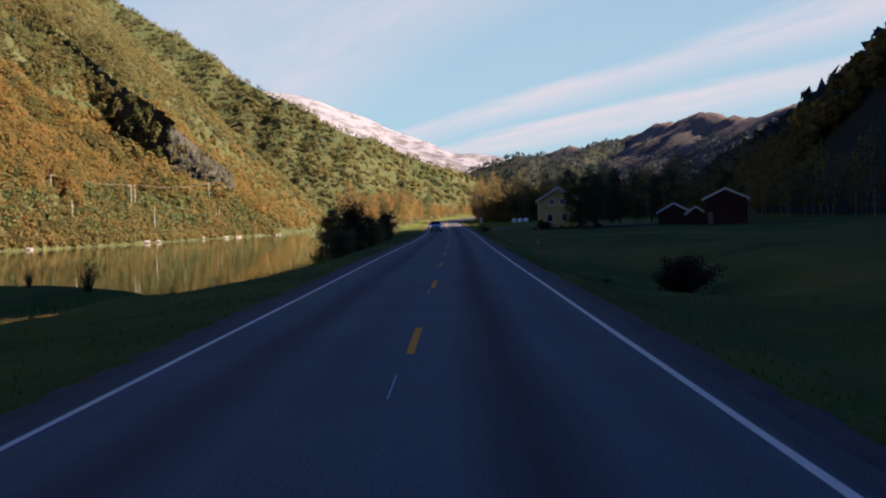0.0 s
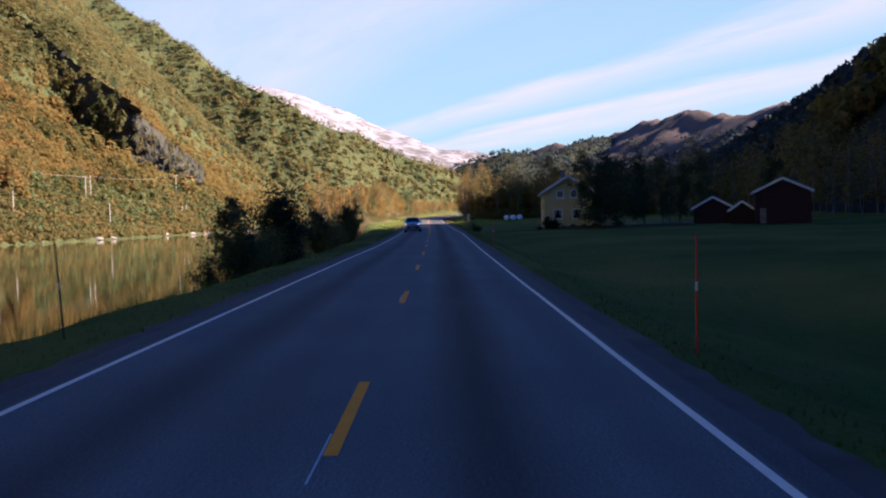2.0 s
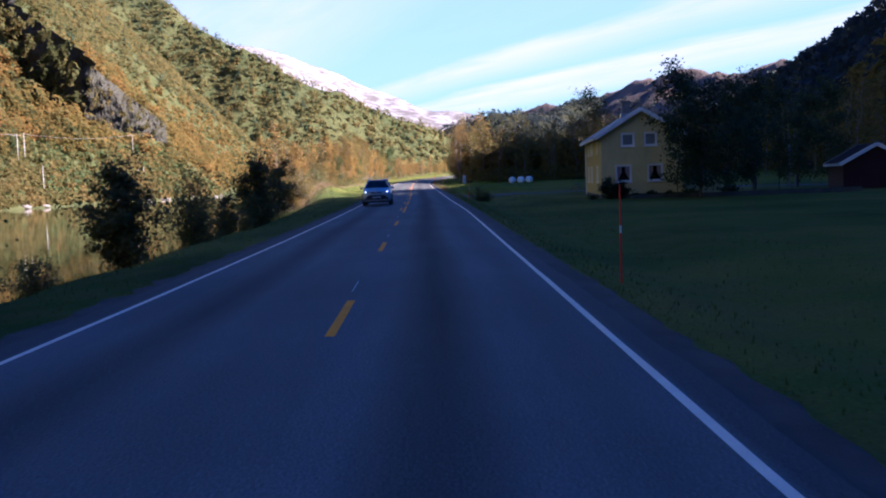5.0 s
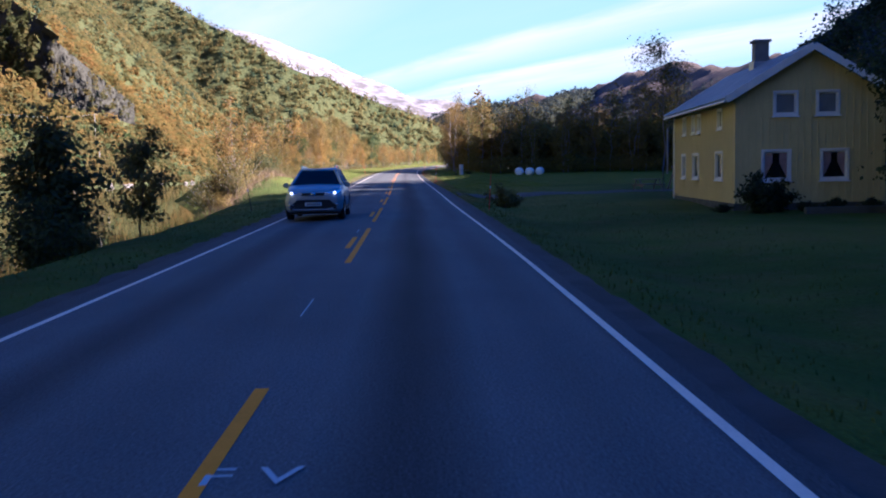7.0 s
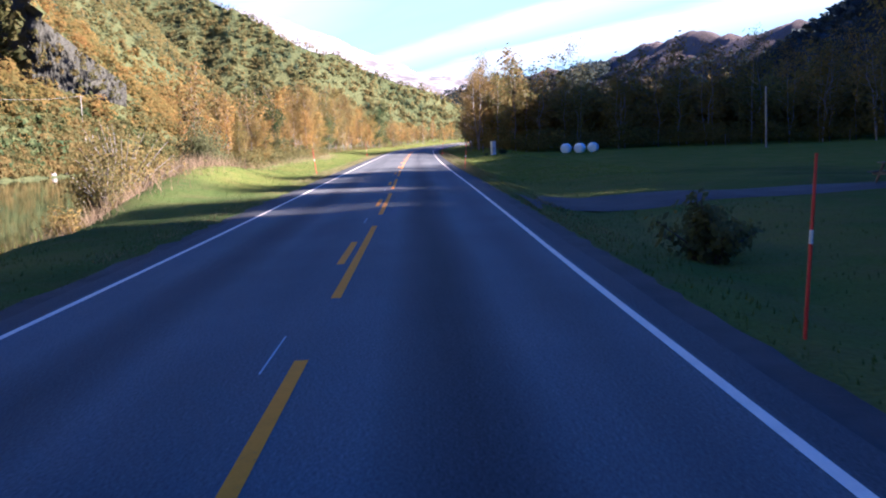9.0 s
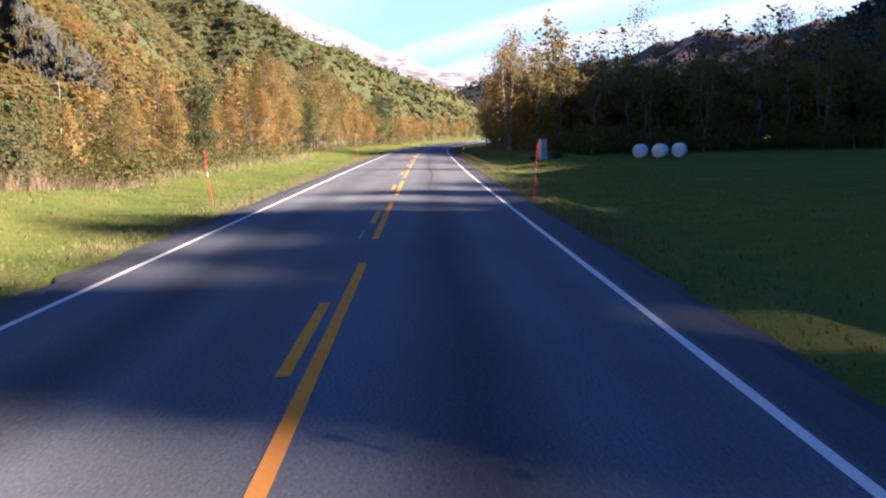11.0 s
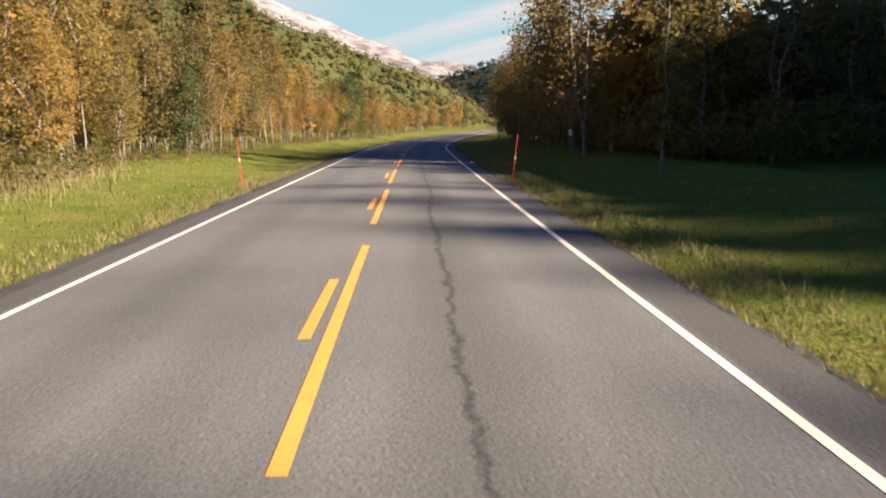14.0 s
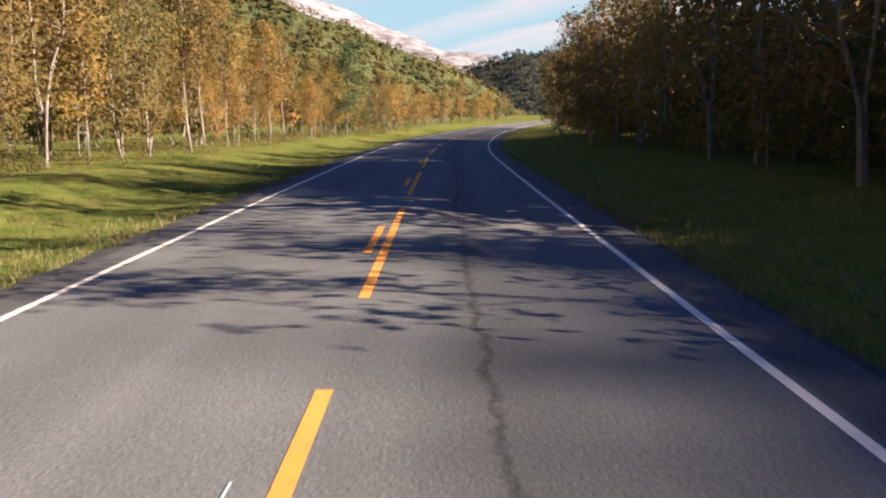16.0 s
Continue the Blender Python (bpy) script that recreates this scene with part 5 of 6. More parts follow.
    add_box(bm, W, W + 3.4, 3.2, 7.4, -0.6, 1.55)
    an = part("annex", bm, M_YELLOW_WALL, root, "low yellow annex")
    box("annex_roof", (W - 0.02, W + 3.7, 2.9, 7.7, 1.56, 1.70), M_SLATE, an)
    return root


house()
garden_bushes = [bush("garden_bush", "dense dark garden bush against the house", 300 + k, h, w, n, 0.11, M_DARK) for k, (h, w, n) in enumerate(((1.7, 1.0, 2600), (0.9, 0.9, 1400)))]
plant(garden_bushes, [(13.45, 137.6, 1.0, 0), (14.1, 138.2, 0.85, 0), (12.5, 139.2, 0.5, 1), (16.2, 138.0, 0.6, 1), (17.4, 137.8, 0.6, 1), (18.8, 137.5, 0.7, 1), (15.2, 138.1, 0.5, 1), (21.5, 138, 0.9, 1)], 21)
bm = bmesh.new()
add_box(bm, 14.6, 30.0, 136.55, 136.8, -0.45, 0.22, 0.02)
tagged(part("garden_edge", bm, M_MOSSY), "low mossy grey garden wall in front of the house", "garden wall")
yard_trees = [tree("yard_tree", "dense dark tree beside the yellow house", 310 + k, h, 4000, 0.16, M_YARD, M_BARKDARK, 0.1, w, st) for k, (h, w, st) in enumerate(((8.6, 0.19, 1), (7.6, 0.26, 2)))]
plant(yard_trees, [(17.3, 135.0, 1.0, 0, 1.0), (18.9, 135.8, 1.0, 1, 1.0), (21.2, 137.5, 1.05, 1, 1.0), (24.6, 142, 1.0, 0, 1.0), (26.5, 147, 1.0, 1, 1.0), (29.5, 150, 1.0, 0, 1.0), (23, 152, 1.1, 0, 1.0), (33, 155, 1.05, 1, 1.0), (37, 158, 1.1, 0, 1.0), (44, 150, 1.1, 1, 1.0)], 22)
garden_birch = tree("garden_birch", "slender birch with a thin crown behind the house", 330, 9.8, 3800, 0.13, M_GREEN, M_BARK, 0.45, 0.17, 1)
put(garden_birch, 17.6, 166.5, 0, 1.0, True)


M_BARNROOF = material("barn_roof", (0.020, 0.017, 0.017), 0.95, 0.3, 1.5, 12.0, 0.4, spec=0.05)


def barn(name, label, x, y, width, length, eave, rise, rz=0.0):
    root = thing(name, label, "barn", (x, y, float(ground_z(x, y)) - 0.1), rz)
    bm = bmesh.new()
    v0 = ((0, 0), (width, 0), (width, length), (0, length))
    lo = [bm.verts.new((a, b, -0.3)) for a, b in v0]
    hi = [bm.verts.new((a, b, eave)) for a, b in v0]
    p = [bm.verts.new((width / 2, 0, eave + rise)), bm.verts.new((width / 2, length, eave + rise))]
    for f in ((lo[0], lo[1], hi[1], p[0], hi[0]), (lo[2], lo[3], hi[3], p[1], hi[2]), (lo[1], lo[2], hi[2], hi[1]), (lo[3], lo[0], hi[0], hi[3]), (hi[1], hi[2], p[1], p[0]), (hi[3], hi[0], p[0], p[1]), lo[::-1]):
        bm.faces.new(f)
    part("wall", bm, M_RED, root)
    battens(root, width, -0.2, eave, [], Matrix.Identity(4), 0.30, rise, M_RED)
    gable_roof(root, width, length, eave, rise, 0.3, 0.25, M_BARNROOF)
    return root


main_barn = barn("barn", "dark red wooden barn with white gable boards", 36.5, 135.4, 5.9, 9.0, 3.75, 1.4, -17)
box("barn_door", (0.5, 1.15, -0.06, -0.001, 0.2, 1.9), M_WOOD, main_barn, "grey weathered plank door", 0.01)
barn("shed", "small dark red shed with white gable boards", 31.6, 143.0, 4.5, 7.0, 1.95, 1.25, -15)
barn("shed", "narrow dark red wing between barn and shed", 35.0, 139.6, 2.6, 4.0, 1.75, 0.9, -15)


# ---- small things along the road ----
def snow_pole(x, y, lean, turn, dark=False):
    root = thing("snow_pole", "thin %s snow pole with a white band" % ("dark brown-red" if dark else "bright red"), "snow pole", (x, y, float(ground_z(x, y)) - 0.1), turn, "snow poles along the road")
    root.rotation_euler[1] = radians(lean)
    root.scale = (1, 1, 0.88)
    bm = bmesh.new()
    add_tube(bm, ((0, 0, 0), (0, 0, 1.05)), (0.017, 0.016), 8)
    add_tube(bm, ((0, 0, 1.19), (0, 0, 1.95)), (0.015, 0.011), 8)
    part("stick", bm, M_BARKDARK if dark else M_POLE_RED, root)
    bm = bmesh.new()
    add_tube(bm, ((0, 0, 1.05), (0, 0, 1.19)), (0.018, 0.018), 8)
    part("reflector_band", bm, M_WHITE, root, "white reflecting band")
    return root


for x, y, lean, turn, dark in ((4.35, 42.8, 1, 0, False), (4.3, 90.0, 0.5, 40, False), (4.05, 142.6, 4, 10, False), (2.88, 191.2, 5, 10, False), (2.15, 241.2, 8, 0, False),
                               (-5.4, 45.5, -3, 0, True), (-5.9, 144.6, -9, 0, True), (-6.1, 191.6, -6, 0, False), (-6.35, 242.6, -4, 0, False)):
    snow_pole(x, y, lean, turn, dark)


def bale(x, y, turn):
    """A round bale in white film: a barrel with soft shoulders, wrap ridges and a sagging foot."""
    bm = bmesh.new()
    prof = ((0.0, 0.0), (0.30, 0.005), (0.50, 0.03), (0.58, 0.09), (0.605, 0.2), (0.60, 0.45), (0.605, 0.6), (0.60, 0.75), (0.605, 1.0), (0.58, 1.11), (0.50, 1.17), (0.30, 1.195), (0.0, 1.2))
    n = 32
    rings = []
    for k, (rr, h) in enumerate(prof):
        if rr == 0:
            rings.append([bm.verts.new((0, h - 0.6, 0.58))])
            continue
        rings.append([bm.verts.new(((rr + 0.008 * math.sin(5 * a + k)) * math.cos(a), h - 0.6 + 0.012 * math.sin(3 * a + k), max(0.0, 0.58 + (rr + 0.008 * math.sin(7 * a)) * math.sin(a)))) for a in (2 * math.pi * j / n for j in range(n))])
    for a, b in zip(rings, rings[1:]):
        for j in range(n):
            q = (a[j % len(a)], a[(j + 1) % n] if len(a) > 1 else None, b[(j + 1) % n] if len(b) > 1 else None, b[j % len(b)])
            bm.faces.new([v for v in q if v])
    ob = tagged(part("hay_bale", bm, M_BALE, smooth=True), "round hay bale wrapped in white plastic film", "hay bale", "wrapped hay bales")
    ob.matrix_basis = pose(x, y, float(ground_z(x, y)) - 0.04, 0, 0, turn) @ Matrix.Diagonal((0.93, 0.93, 0.93, 1))
    return ob


for x, y, turn in ((15.75, 237.3, -18), (17.2, 237.0, -26), (18.6, 236.7, -20)):
    bale(x, y, turn)


def cabinet(x, y):
    z = float(ground_z(x, y))
    root = thing("utility_cabinet", "pale grey weathered roadside cabinet beside a post", "utility cabinet", (x, y, z - 0.05), 22)
    box("body", (-0.20, 0.20, -0.2, 0.2, 0.0, 1.34), material("cabinet_paint", (0.62, 0.62, 0.60), 0.7, 0.25, 2.0, 25.0, 0.2), root, "", 0.01)
    box("door", (-0.18, 0.18, -0.215, -0.201, 0.06, 1.29), material("cabinet_door", (0.66, 0.66, 0.64), 0.6, 0.25, 2.0, 25.0, 0.1), root, "", 0.004)
    box("lid", (-0.215, 0.215, -0.225, 0.215, 1.34, 1.37), M_METAL, root, "", 0.01)
    bm = bmesh.new()
    add_tube(bm, ((0.29, 0.1, -0.2), (0.29, 0.1, 1.46)), (0.055, 0.05), 10)
    part("post", bm, M_WOOD, root)


cabinet(6.95, 225.4)


def utility_pole(x, y, tall, foot, arms=0, label="grey wooden power pole", thick=1.0):
    root = thing("power_pole", label, "power pole", (x, y, foot))
    bm = bmesh.new()
    add_tube(bm, ((0, 0, -0.5), (0, 0, tall * 0.5), (0.01, 0, tall)), (0.13 * thick, 0.11 * thick, 0.09 * thick), 10)
    part("pole", bm, M_PALE, root)
    if arms:
        bm = bmesh.new()
        add_box(bm, -1.1, 1.1, -0.05, 0.05, tall - 0.55, tall - 0.43)
        part("crossarm", bm, M_PALE, root)
        for k in (-1.0, 0.0, 1.0):
            bm = bmesh.new()
            add_tube(bm, ((k, 0, tall - 0.43), (k, 0, tall - 0.36), (k, 0, tall - 0.22)), (0.03, 0.06, 0.03), 8)
            part("insulator", bm, M_WHITE, root)
    return root


M_PALE = material("sunbleached_wood", (0.36, 0.33, 0.29), 0.85, 0.25, 1.5, 20.0, 0.3)
utility_pole(34.4, 228.0, 6.0, float(ground_z(34.4, 228.0)))
utility_pole(30.5, 150.5, 3.6, float(ground_z(30.5, 150.5)), 0, "short grey wooden post behind the garden")
# power line on the far slope
for x, y, tall, top, arms in FAR_POLES:
    utility_pole(x, y, tall, top - tall, arms, "tall power pole on the wooded far slope", 1.4)
M_WIRE = material("wire", (0.30, 0.30, 0.30), 0.5, 0.1, 1.0, 5.0, 0.0)


def wire(a, b, sag, label="thin power line sagging between poles"):
    bm = bmesh.new()
    n = 12
    pts = [Vector(a).lerp(Vector(b), k / n) - Vector((0, 0, sag * 4 * (k / n) * (1 - k / n))) for k in range(n + 1)]
    add_tube(bm, [tuple(p) for p in pts], [0.035] * (n + 1), 5)
    tagged(part("power_line", bm, M_WIRE), label, "power line", "power lines")


wire((-141.5, 330.0, 24.1), (-129.9, 378.0, 21.6), 1.0)
wire((-130.3, 384.0, 22.2), (-124.8, 479.5, 26.4), 1.6)

# fence posts and garden furniture
for x, y, tall in ((6.9, 241.5, 1.0), (24.5, 141.0, 1.2), (27.5, 141.5, 1.2), (36.0, 246.0, 1.3), (50.0, 244.0, 1.3)):
    bm = bmesh.new()
    add_tube(bm, ((0, 0, -0.2), (0.01, 0, tall)), (0.05, 0.04), 8)
    ob = tagged(part("fence_post", bm, M_WOOD), "grey weathered wooden fence post in the grass", "fence post", "fence posts")
    ob.matrix_basis = pose(x, y, float(ground_z(x, y)))


def picnic_table(x, y, turn):
    root = thing("picnic_table", "pale wooden picnic table on the lawn", "table", (x, y, float(ground_z(x, y)) - 0.02), turn)
    for k in range(4):
        box("plank", (-0.9, 0.9, -0.32 + 0.16 * k, -0.18 + 0.16 * k, 0.72, 0.76), M_WOOD, root, "", 0.006)
    for s in (-0.62, 0.62):
        box("bench_plank", (-0.9, 0.9, s - 0.12, s + 0.12, 0.42, 0.46), M_WOOD, root, "", 0.006)
    for s in (-0.7, 0.7):
        box("brace", (s - 0.03, s + 0.03, -0.7, 0.7, 0.34, 0.42), M_WOOD, root)
        for a in (-1, 1):
            bm = bmesh.new()
            add_tube(bm, ((s, a * 0.62, 0.0), (s, a * 0.22, 0.72)), (0.045, 0.045), 6)
            part("leg", bm, M_WOOD, root)


def swing_frame(x, y, turn):
    root = thing("swing_frame", "dark timber swing frame beside the birch", "swing frame", (x, y, float(ground_z(x, y)) - 0.02), turn)
    for a, b in (((-1.4, -0.7, 0), (-1.3, 0, 1.5)), ((-1.4, 0.7, 0), (-1.3, 0, 1.5)), ((1.4, -0.7, 0), (1.3, 0, 1.5)), ((1.4, 0.7, 0), (1.3, 0, 1.5))):
        bm = bmesh.new()
        add_tube(bm, (a, b), (0.06, 0.055), 8)
        part("leg", bm, M_WOOD, root)
    bm = bmesh.new()
    add_tube(bm, ((-1.6, 0, 1.5), (1.6, 0, 1.5)), (0.06, 0.06), 8)
    part("beam", bm, M_WOOD, root)


picnic_table(15.9, 164.0, 15)


def marker_post(x, y):
    root = thing("marker_post", "grey wooden marker post with a white plate at its top", "marker post", (x, y, float(ground_z(x, y)) - 0.1))
    bm = bmesh.new()
    add_tube(bm, ((0, 0, 0), (0.01, 0, 1.38)), (0.045, 0.04), 8)
    part("post", bm, M_WOOD, root)
    box("plate", (-0.07, 0.07, -0.062, -0.045, 1.18, 1.46), M_WHITE, root, "white plate", 0.004)


marker_post(6.1, 254.5)
swing_frame(18.8, 164.2, 20)

M_DRIVE = material("drive_gravel", (0.052, 0.049, 0.046), 0.95, 0.35, 0.8, 22.0, 0.8)
n = 40
xs = np.linspace(3.6, 46, n)
V = []
for s in (-1.9, -0.6, 0.6, 1.9):
    yy = 162.5 + 2.0 * np.sin(xs / 14) + s * (1 + 1.2 * np.exp(-(xs - 3.6) / 2.5)) + 0.15 * wobble(xs, xs * 0 + s, 3, 95)
    V.append(np.stack((xs, yy, ground_z(xs, yy) + 0.05 * (abs(s) < 1) + 0.012), -1))
V = np.stack(V, 1).reshape(-1, 3)
i = np.arange(n * 4).reshape(n, 4)
F = np.stack((i[:-1, :-1], i[1:, :-1], i[1:, 1:], i[:-1, 1:]), -1).reshape(-1, 4)
tagged(raw("farm_drive", V, F, M_DRIVE, smooth=True), "dark gravel drive across the field", kind="structure")

ditch = [bush("roadside_bush", "broad reddish-brown bush in a hollow of the field", 340, 2.3, 2.2, 7500, 0.10, foliage("heather_leaves", ((0.3, (0.018, 0.014, 0.010)), (0.7, (0.06, 0.035, 0.018))), 0.3, 3.0)),
         bush("roadside_bush", "dark green roadside bush in the field", 341, 1.0, 0.8, 1500, 0.10, M_DARK),
         bush("roadside_bush", "loose leafy green bush in the grass", 342, 1.25, 0.95, 1300, 0.11, M_BUSH)]
plant(ditch, [(11.0, 44.8, 1.0, 0, 1.0), (5.3, 149.6, 1.0, 2, 1.0), (5.9, 151.0, 0.75, 2, 1.0), (7.75, 225.2, 0.55, 1, 0.9), (6.3, 225.6, 0.35, 1, 1.0), (8.1, 225.8, 0.4, 1, 1.0), (7.3, 42.5, 0.4, 1, 0.6)], 23)


# ---- grass and reeds ----
def blades(name, xs, ys, tall, mat, label, seed, lean=0.35, wide=0.03):
    """Single blades of grass as narrow bent strips, joined."""
    r = np.random.RandomState(seed)
    n = len(xs)
    a, b = r.rand(n) * 6.28, r.rand(n) * 6.28
    z = ground_z(xs, ys)
    t = np.asarray(tall)
    w = wide * (0.6 + 0.8 * r.rand(n))
    dx, dy = np.cos(a) * w, np.sin(a) * w
    lx, ly = np.cos(b) * t * lean * r.rand(n), np.sin(b) * t * lean * r.rand(n)
    V = np.stack((np.stack((xs - dx, ys - dy, z - 0.02), -1), np.stack((xs + dx, ys + dy, z - 0.02), -1),
                  np.stack((xs + lx + dx * 0.2, ys + ly + dy * 0.2, z + t), -1), np.stack((xs + lx - dx * 0.2, ys + ly - dy * 0.2, z + t), -1)), 1)
    return tagged(raw(name, V, np.arange(n * 4).reshape(-1, 4), mat), label, kind="stuff")


# brighter blades for the sunny stretch: its light is put into the colour
M_BLADE = foliage("grass_blades", ((0.25, (0.088, 0.158, 0.010)), (0.5, (0.185, 0.245, 0.018)), (0.75, (0.33, 0.32, 0.038))), 0.25, 2.0, 0.7, 0.3)
# darker copy of the blades, toned down for the shaded verge
M_VERGE = foliage("verge_blades", ((0.25, (0.030, 0.060, 0.008)), (0.5, (0.070, 0.105, 0.012)), (0.75, (0.14, 0.14, 0.024))), 0.25, 2.0, 0.7, 0.3)
M_DRY = foliage("dry_grass_blades", ((0.3, (0.17, 0.155, 0.05)), (0.55, (0.26, 0.22, 0.085)), (0.75, (0.34, 0.28, 0.13))), 0.3, 2.0, 0.8, 0.25)
M_REED = foliage("dry_reeds", ((0.3, (0.16, 0.12, 0.06)), (0.7, (0.38, 0.27, 0.13))), 0.3, 2.0, 0.8, 0.25)
n = 65000
ys = r.uniform(2, 300, n)
side = r.rand(n) < 0.5
off = 3.95 + r.rand(n) ** 1.5 * 7
xs = road_x(ys) + np.where(side, -off, off)
ok = ground_z(xs, ys) > WATER_Z + 0.1
blades("grass", xs[ok], ys[ok], (0.02 + 0.06 * r.rand(n) ** 2)[ok], M_VERGE, "grass and weeds on the road's verges", 41, 0.7, 0.012)
n = 24000
ys = r.uniform(150, 290, n)
side = r.rand(n) < 0.45
off = np.where(side, 4.25, 3.92) + np.abs(r.normal(0, 0.42, n))
xs = road_x(ys) + np.where(side, -off, off)
blades("dry_grass", xs, ys, 0.015 + 0.035 * r.rand(n), M_DRY, "dry tan grass along the asphalt's edge", 44, 1.6, 0.009)
n = 26000
ys = r.uniform(180, 262, n)
side = r.rand(n) < 0.35
off = np.where(side, 4.0, 3.72) + r.rand(n) ** 2 * 1.3
xs = road_x(ys) + np.where(side, -off, off)
ok = wobble(xs, ys, 1.3, 47) > -0.25
blades("dry_grass", xs[ok], ys[ok], (0.05 + 0.13 * r.rand(n))[ok], M_DRY, "ragged tufts of dry grass at the asphalt", 47, 0.9, 0.008)
n = 50000
ys = r.uniform(178, 262, n)
side = r.rand(n) < 0.45
off = 4.4 + r.rand(n) * 9
xs = road_x(ys) + np.where(side, -off, off)
ok = wobble(xs, ys, 2.2, 48) > -0.4
blades("grass", xs[ok], ys[ok], (0.03 + 0.08 * r.rand(n) ** 2)[ok], M_BLADE, "lush uneven grass coloured brighter for the sunny stretch", 48, 0.8, 0.012)
n = 6000
ys = r.uniform(203, 246, n)
xs = road_x(ys) - wood_edge(ys) + r.normal(-0.3, 1.0, n)
blades("tall_grass", xs, ys, r.uniform(0.1, 0.45, n), M_DRY, "tall yellowed grass at the wood's edge", 45, 0.7, 0.014)
n = 9000
ys = r.normal(180, 9, n)
xs = road_x(ys) - 11.4 + r.normal(0, 1.0, n)
blades("reeds", xs, ys, r.uniform(0.15, 0.85, n), M_REED, "tall pale dry reeds on the river bank", 42, 0.9, 0.009)
n = 7000
ys = r.uniform(20, 165, n)
xs = road_x(ys) + bank_x(ys) + r.normal(1.6, 0.7, n)
ok = ground_z(xs, ys) > WATER_Z
blades("reeds", xs[ok], ys[ok], r.uniform(0.3, 0.9, ok.sum()), M_BLADE, "tall grass along the water's edge", 43, 0.4, 0.012)



# ---- the oncoming car ----
def car(x, y, z, turn):
    root = thing("car", "silver compact sport utility car with its headlights on", "car", (x, y, z), turn)
    paint = material("silver_paint", (0.42, 0.43, 0.43), 0.32, 0.04, 1.0, 60.0, 0.0, 0.25)
    black = material("black_plastic", (0.018, 0.018, 0.020), 0.5, 0.15, 4.0, 50.0, 0.1)
    glass = M_GLASS
    chrome = material("chrome", (0.65, 0.66, 0.68), 0.15, 0.05, 3.0, 40.0, 0.0, 1.0)
    tyre_m = material("rubber", (0.02, 0.02, 0.021), 0.85, 0.2, 5.0, 60.0, 0.3)
    lamp = bpy.data.materials.new("lit_headlight")
    n, l = nodes_of(lamp)
    n["Principled BSDF"].inputs["Emission Color"].default_value = (1.0, 0.72, 0.42, 1)
    n["Principled BSDF"].inputs["Emission Strength"].default_value = 0.6
    # body: cross sections from nose (y = 0) to tail; half width low, half width at the belt, bonnet or belt height
    secs = ((0.0, 0.66, 0.50, 0.36, 0.84), (0.08, 0.80, 0.70, 0.31, 0.93), (0.26, 0.90, 0.82, 0.27, 1.00), (0.7, 0.92, 0.86, 0.26, 1.07), (1.35, 0.92, 0.88, 0.26, 1.13),
            (2.2, 0.92, 0.89, 0.26, 1.10), (3.4, 0.92, 0.89, 0.26, 1.13), (4.2, 0.90, 0.85, 0.30, 1.14), (4.5, 0.80, 0.74, 0.40, 1.08), (4.57, 0.70, 0.62, 0.46, 0.98))
    bm = bmesh.new()
    rings = []
    for yy, lo, be, zl, zh in secs:
        mid = zl + 0.55 * (zh - zl)
        half = [(0, zl), (lo * 0.9, zl), (lo, zl + 0.12), (lo * 1.01, mid), (be, zh - 0.04), (be * 0.86, zh), (0, zh + 0.02)]
        ring = half + [(-a, b) for a, b in half[-2:0:-1]]
        rings.append([bm.verts.new((a, yy, b)) for a, b in ring])
    for a, b in zip(rings, rings[1:]):
        for k in range(len(a)):
            bm.faces.new((a[k], a[(k + 1) % len(a)], b[(k + 1) % len(a)], b[k]))
    bm.faces.new(rings[0][::-1]), bm.faces.new(rings[-1])
    part("body", bm, paint, root, "", True)
    # cabin: glass house under a painted roof
    lower = [(0.79, 1.18, 1.11), (0.84, 1.62, 1.13), (0.85, 3.3, 1.15), (0.78, 4.35, 1.13)]
    upper = [(0.54, 2.02, 1.58), (0.60, 2.3, 1.63), (0.60, 3.4, 1.62), (0.54, 4.1, 1.57)]
    ring_low = lower + [(-a, b, c) for a, b, c in lower[::-1]]
    ring_up = upper + [(-a, b, c) for a, b, c in upper[::-1]]
    for k in range(8):
        bm = bmesh.new()
        bm.faces.new([bm.verts.new(p) for p in (ring_low[k], ring_low[(k + 1) % 8], ring_up[(k + 1) % 8], ring_up[k])])
        bmesh.ops.solidify(bm, geom=bm.faces[:], thickness=0.006)
        part("windscreen" if k == 7 else "rear_window" if k == 3 else "side_window", bm, glass, root, "dark tinted window glass")
    bm = bmesh.new()
    up = [bm.verts.new((a * 1.02, b, c + 0.0)) for a, b, c in upper] + [bm.verts.new((-a * 1.02, b, c)) for a, b, c in upper[::-1]]
    tp = [bm.verts.new((a * 0.9, b + (0.03 if k == 0 else 0), c + 0.045)) for k, (a, b, c) in enumerate(upper)] + [bm.verts.new((-a * 0.9, b, c + 0.045)) for a, b, c in upper[::-1]]
    for k in range(8):
        bm.faces.new((up[k], up[(k + 1) % 8], tp[(k + 1) % 8], tp[k]))
    bm.faces.new(tp), bm.faces.new(up[::-1])
    part("roof", bm, paint, root, "", False)
    for s in (-1, 1):
        for ends, radii in ((((s * 0.82, 1.20, 1.10), (s * 0.56, 2.00, 1.595)), (0.045, 0.035)), (((s * 0.86, 2.45, 1.12), (s * 0.61, 2.5, 1.62)), (0.035, 0.03)), (((s * 0.80, 4.25, 1.12), (s * 0.57, 4.05, 1.60)), (0.07, 0.05))):
            bm = bmesh.new()
            add_tube(bm, ends, radii, 6)
            part("pillar", bm, paint, root)
        bm = bmesh.new()
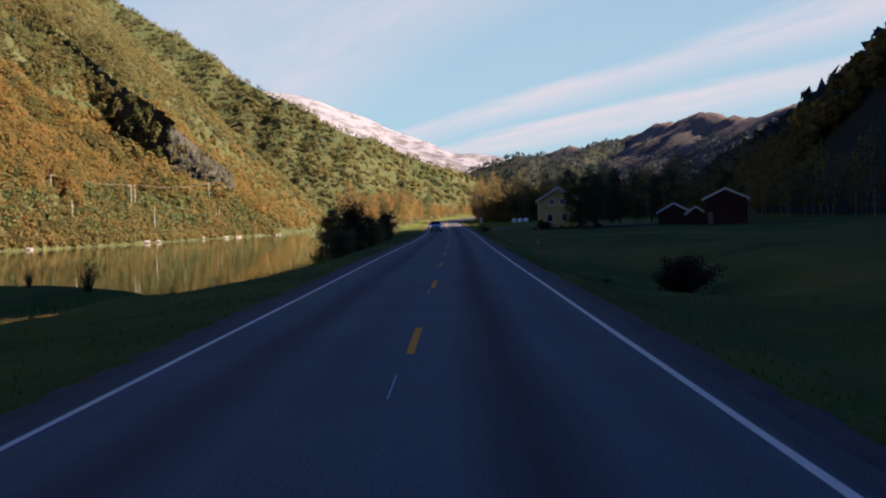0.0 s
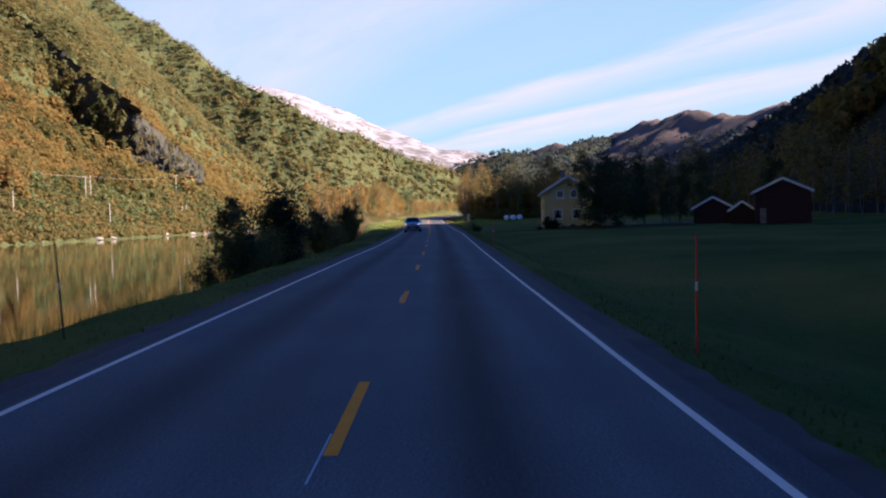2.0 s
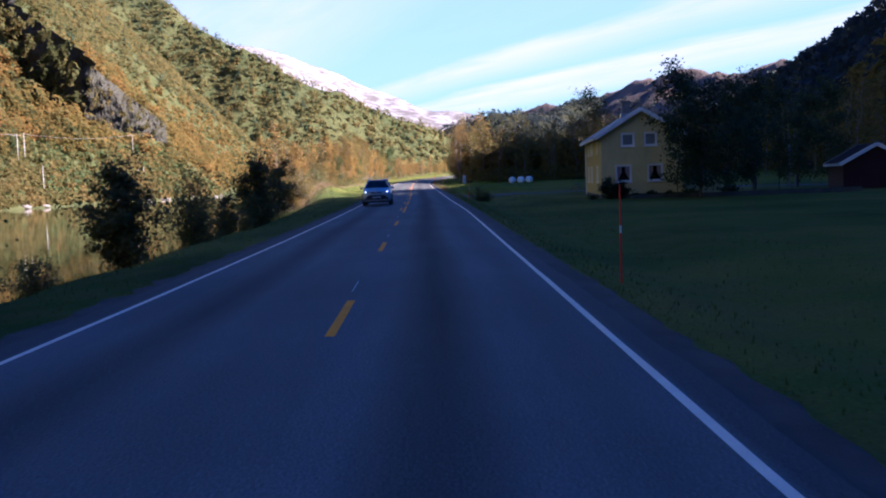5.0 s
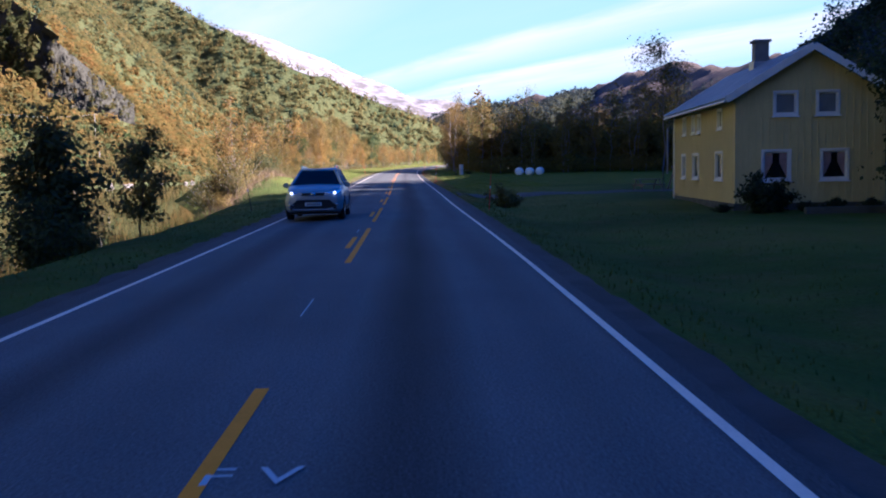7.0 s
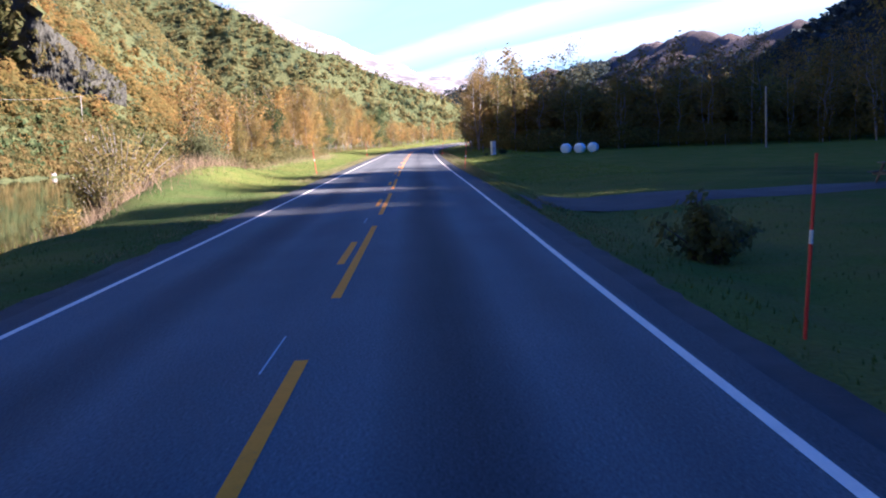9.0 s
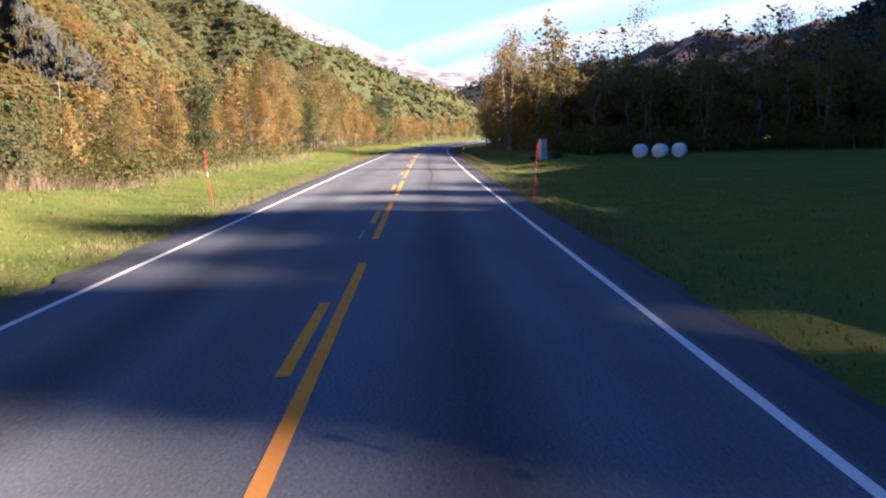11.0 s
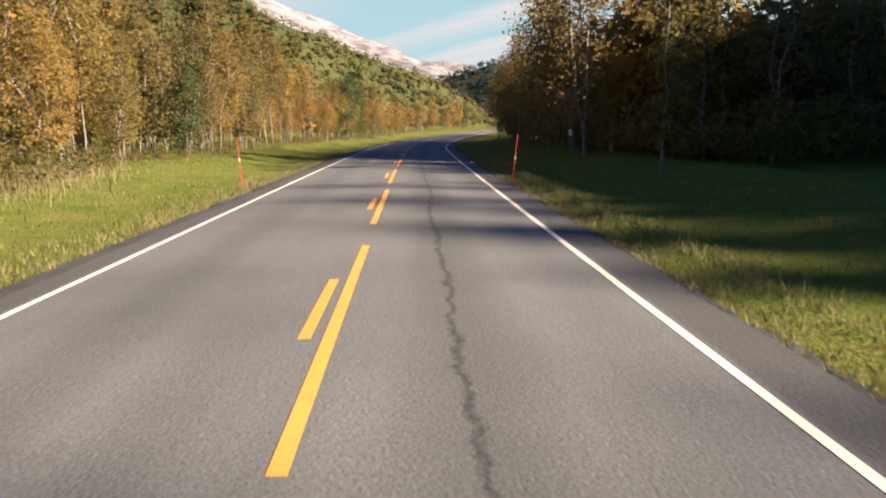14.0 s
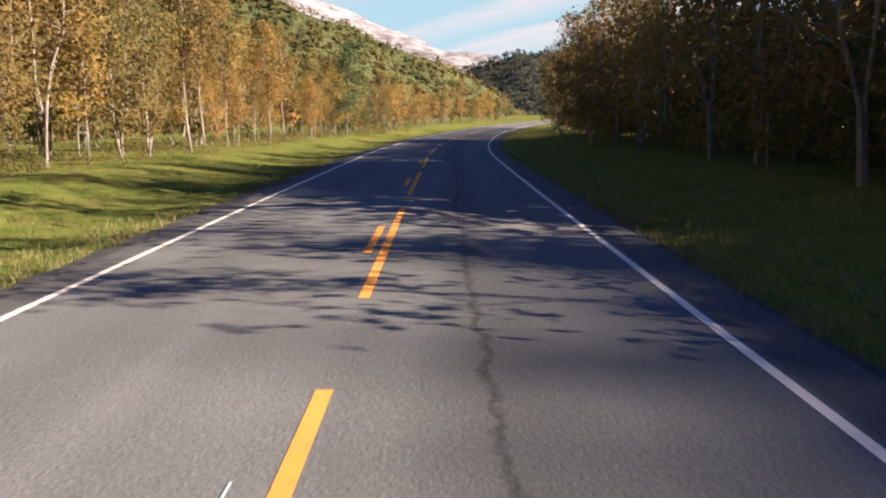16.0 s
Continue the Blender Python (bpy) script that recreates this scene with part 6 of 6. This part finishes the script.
        add_tube(bm, ((s * 0.56, 2.1, 1.66), (s * 0.57, 2.3, 1.72), (s * 0.57, 3.6, 1.71), (s * 0.54, 3.9, 1.64)), (0.02, 0.025, 0.025, 0.02), 6)
        part("roof_rail", bm, chrome, root, "silver roof rail")
        box("mirror", tuple(sorted((s * 0.90, s * 1.10))) + (1.32, 1.48, 1.03, 1.19), paint, root, "", 0.04)
        bm = bmesh.new()
        lens = [(s * 0.34, -0.012, 0.845), (s * 0.74, 0.035, 0.835), (s * 0.89, 0.27, 0.95), (s * 0.72, 0.075, 0.925), (s * 0.38, 0.0, 0.885)]
        va = [bm.verts.new(p) for p in lens]
        vb = [bm.verts.new((p[0] * 0.97, p[1] + 0.12, p[2])) for p in lens]
        bm.faces.new(va), bm.faces.new(vb[::-1])
        for k in range(5):
            bm.faces.new((va[k], vb[k], vb[(k + 1) % 5], va[(k + 1) % 5]))
        bmesh.ops.recalc_face_normals(bm, faces=bm.faces)
        hl = part("headlight", bm, chrome, root, "swept clear headlight")
        bm = bmesh.new()
        bmesh.ops.create_uvsphere(bm, u_segments=12, v_segments=8, radius=0.045, matrix=Matrix.Translation((s * 0.68, 0.035, 0.875)))
        part("bulb", bm, lamp, hl, "glowing lamp", True)
        bm = bmesh.new()
        bmesh.ops.create_uvsphere(bm, u_segments=12, v_segments=8, radius=0.06, matrix=Matrix.Translation((s * 0.72, 0.05, 0.50)) @ Matrix.Diagonal((1, 0.5, 1, 1)))
        part("fog_lamp", bm, chrome, root, "round fog lamp", True)
        for wy in (0.92, 3.58):
            bm = bmesh.new()
            prof = ((0.20, -0.10), (0.30, -0.11), (0.34, -0.08), (0.345, 0.0), (0.34, 0.08), (0.30, 0.11), (0.20, 0.10))
            rg = [[bm.verts.new((b, rr * math.cos(t), rr * math.sin(t))) for t in (2 * math.pi * j / 24 for j in range(24))] for rr, b in prof]
            for a, b in zip(rg, rg[1:]):
                for j in range(24):
                    bm.faces.new((a[j], a[(j + 1) % 24], b[(j + 1) % 24], b[j]))
            arch = bmesh.new()
            rg = [[arch.verts.new((s * b, wy + rr * math.cos(t), 0.345 + rr * math.sin(t))) for t in (math.pi * (j / 14 * 1.16 - 0.08) for j in range(15))] for rr, b in ((0.36, 0.86), (0.37, 0.945), (0.43, 0.945), (0.45, 0.90))]
            for a, b in zip(rg, rg[1:]):
                for j in range(14):
                    arch.faces.new((a[j], a[j + 1], b[j + 1], b[j]))
            part("wheel_arch", arch, black, root, "black plastic wheel arch", True)
            wheel = new("wheel")
            wheel.parent = root
            wheel.matrix_basis = Matrix.Translation((s * 0.83, wy, 0.345))
            part("tyre", bm, tyre_m, wheel, "", True)
            bm = bmesh.new()
            bmesh.ops.create_cone(bm, cap_ends=True, segments=24, radius1=0.205, radius2=0.205, depth=0.16, matrix=Matrix.Rotation(math.pi / 2, 4, "Y"))
            for j in range(5):
                add_tube(bm, ((s * 0.085, 0, 0), (s * 0.085, 0.2 * math.cos(j * 1.257), 0.2 * math.sin(j * 1.257))), (0.03, 0.025), 6)
            part("rim", bm, M_METAL, wheel)
    box("grille", (-0.36, 0.36, -0.012, 0.07, 0.785, 0.88), black, root, "black slatted grille", 0.01)
    for k in (0.80, 0.845):
        box("grille_bar", (-0.35, 0.35, -0.022, -0.013, k, k + 0.014), chrome, root)
    bm = bmesh.new()
    bmesh.ops.create_uvsphere(bm, u_segments=16, v_segments=8, radius=0.07, matrix=Matrix.Translation((0, -0.015, 0.835)) @ Matrix.Diagonal((1.2, 0.3, 0.85, 1)))
    part("badge", bm, chrome, root, "oval chrome badge", True)
    bm = bmesh.new()
    outline = [(-0.50, 0.66), (0.50, 0.66), (0.70, 0.50), (0.74, 0.36), (0.60, 0.31), (-0.60, 0.31), (-0.74, 0.36), (-0.70, 0.50)]
    va = [bm.verts.new((a, -0.02 + 0.11 * max(0.0, abs(a) - 0.5), b)) for a, b in outline]
    vb = [bm.verts.new((a, 0.16, b)) for a, b in outline]
    bm.faces.new(va), bm.faces.new(vb[::-1])
    for k in range(8):
        bm.faces.new((va[k], vb[k], vb[(k + 1) % 8], va[(k + 1) % 8]))
    bmesh.ops.recalc_face_normals(bm, faces=bm.faces)
    part("bumper_intake", bm, black, root, "wide black lower bumper")
    box("skid_bar", (-0.66, 0.66, -0.045, 0.03, 0.325, 0.375), paint, root, "silver bar below the bumper", 0.012)
    plate = box("number_plate", (-0.26, 0.26, -0.04, -0.024, 0.47, 0.58), M_WHITE, root, "white plate with dark bars", 0.004)
    for k in range(7):
        box("plate_bar", (-0.20 + 0.062 * k, -0.162 + 0.062 * k, -0.044, -0.0405, 0.495, 0.555), black, plate)
    for s in (-1, 1):
        box("sill", tuple(sorted((s * 0.86, s * 0.945))) + (1.36, 3.14, 0.27, 0.40), black, root, "black plastic sill", 0.02)
    box("underbody", (-0.80, 0.80, 0.3, 4.3, 0.2, 0.34), black, root)
    return root


car(-2.15, 134.2, float(surface_z(-1.85, 138)), 0.8)
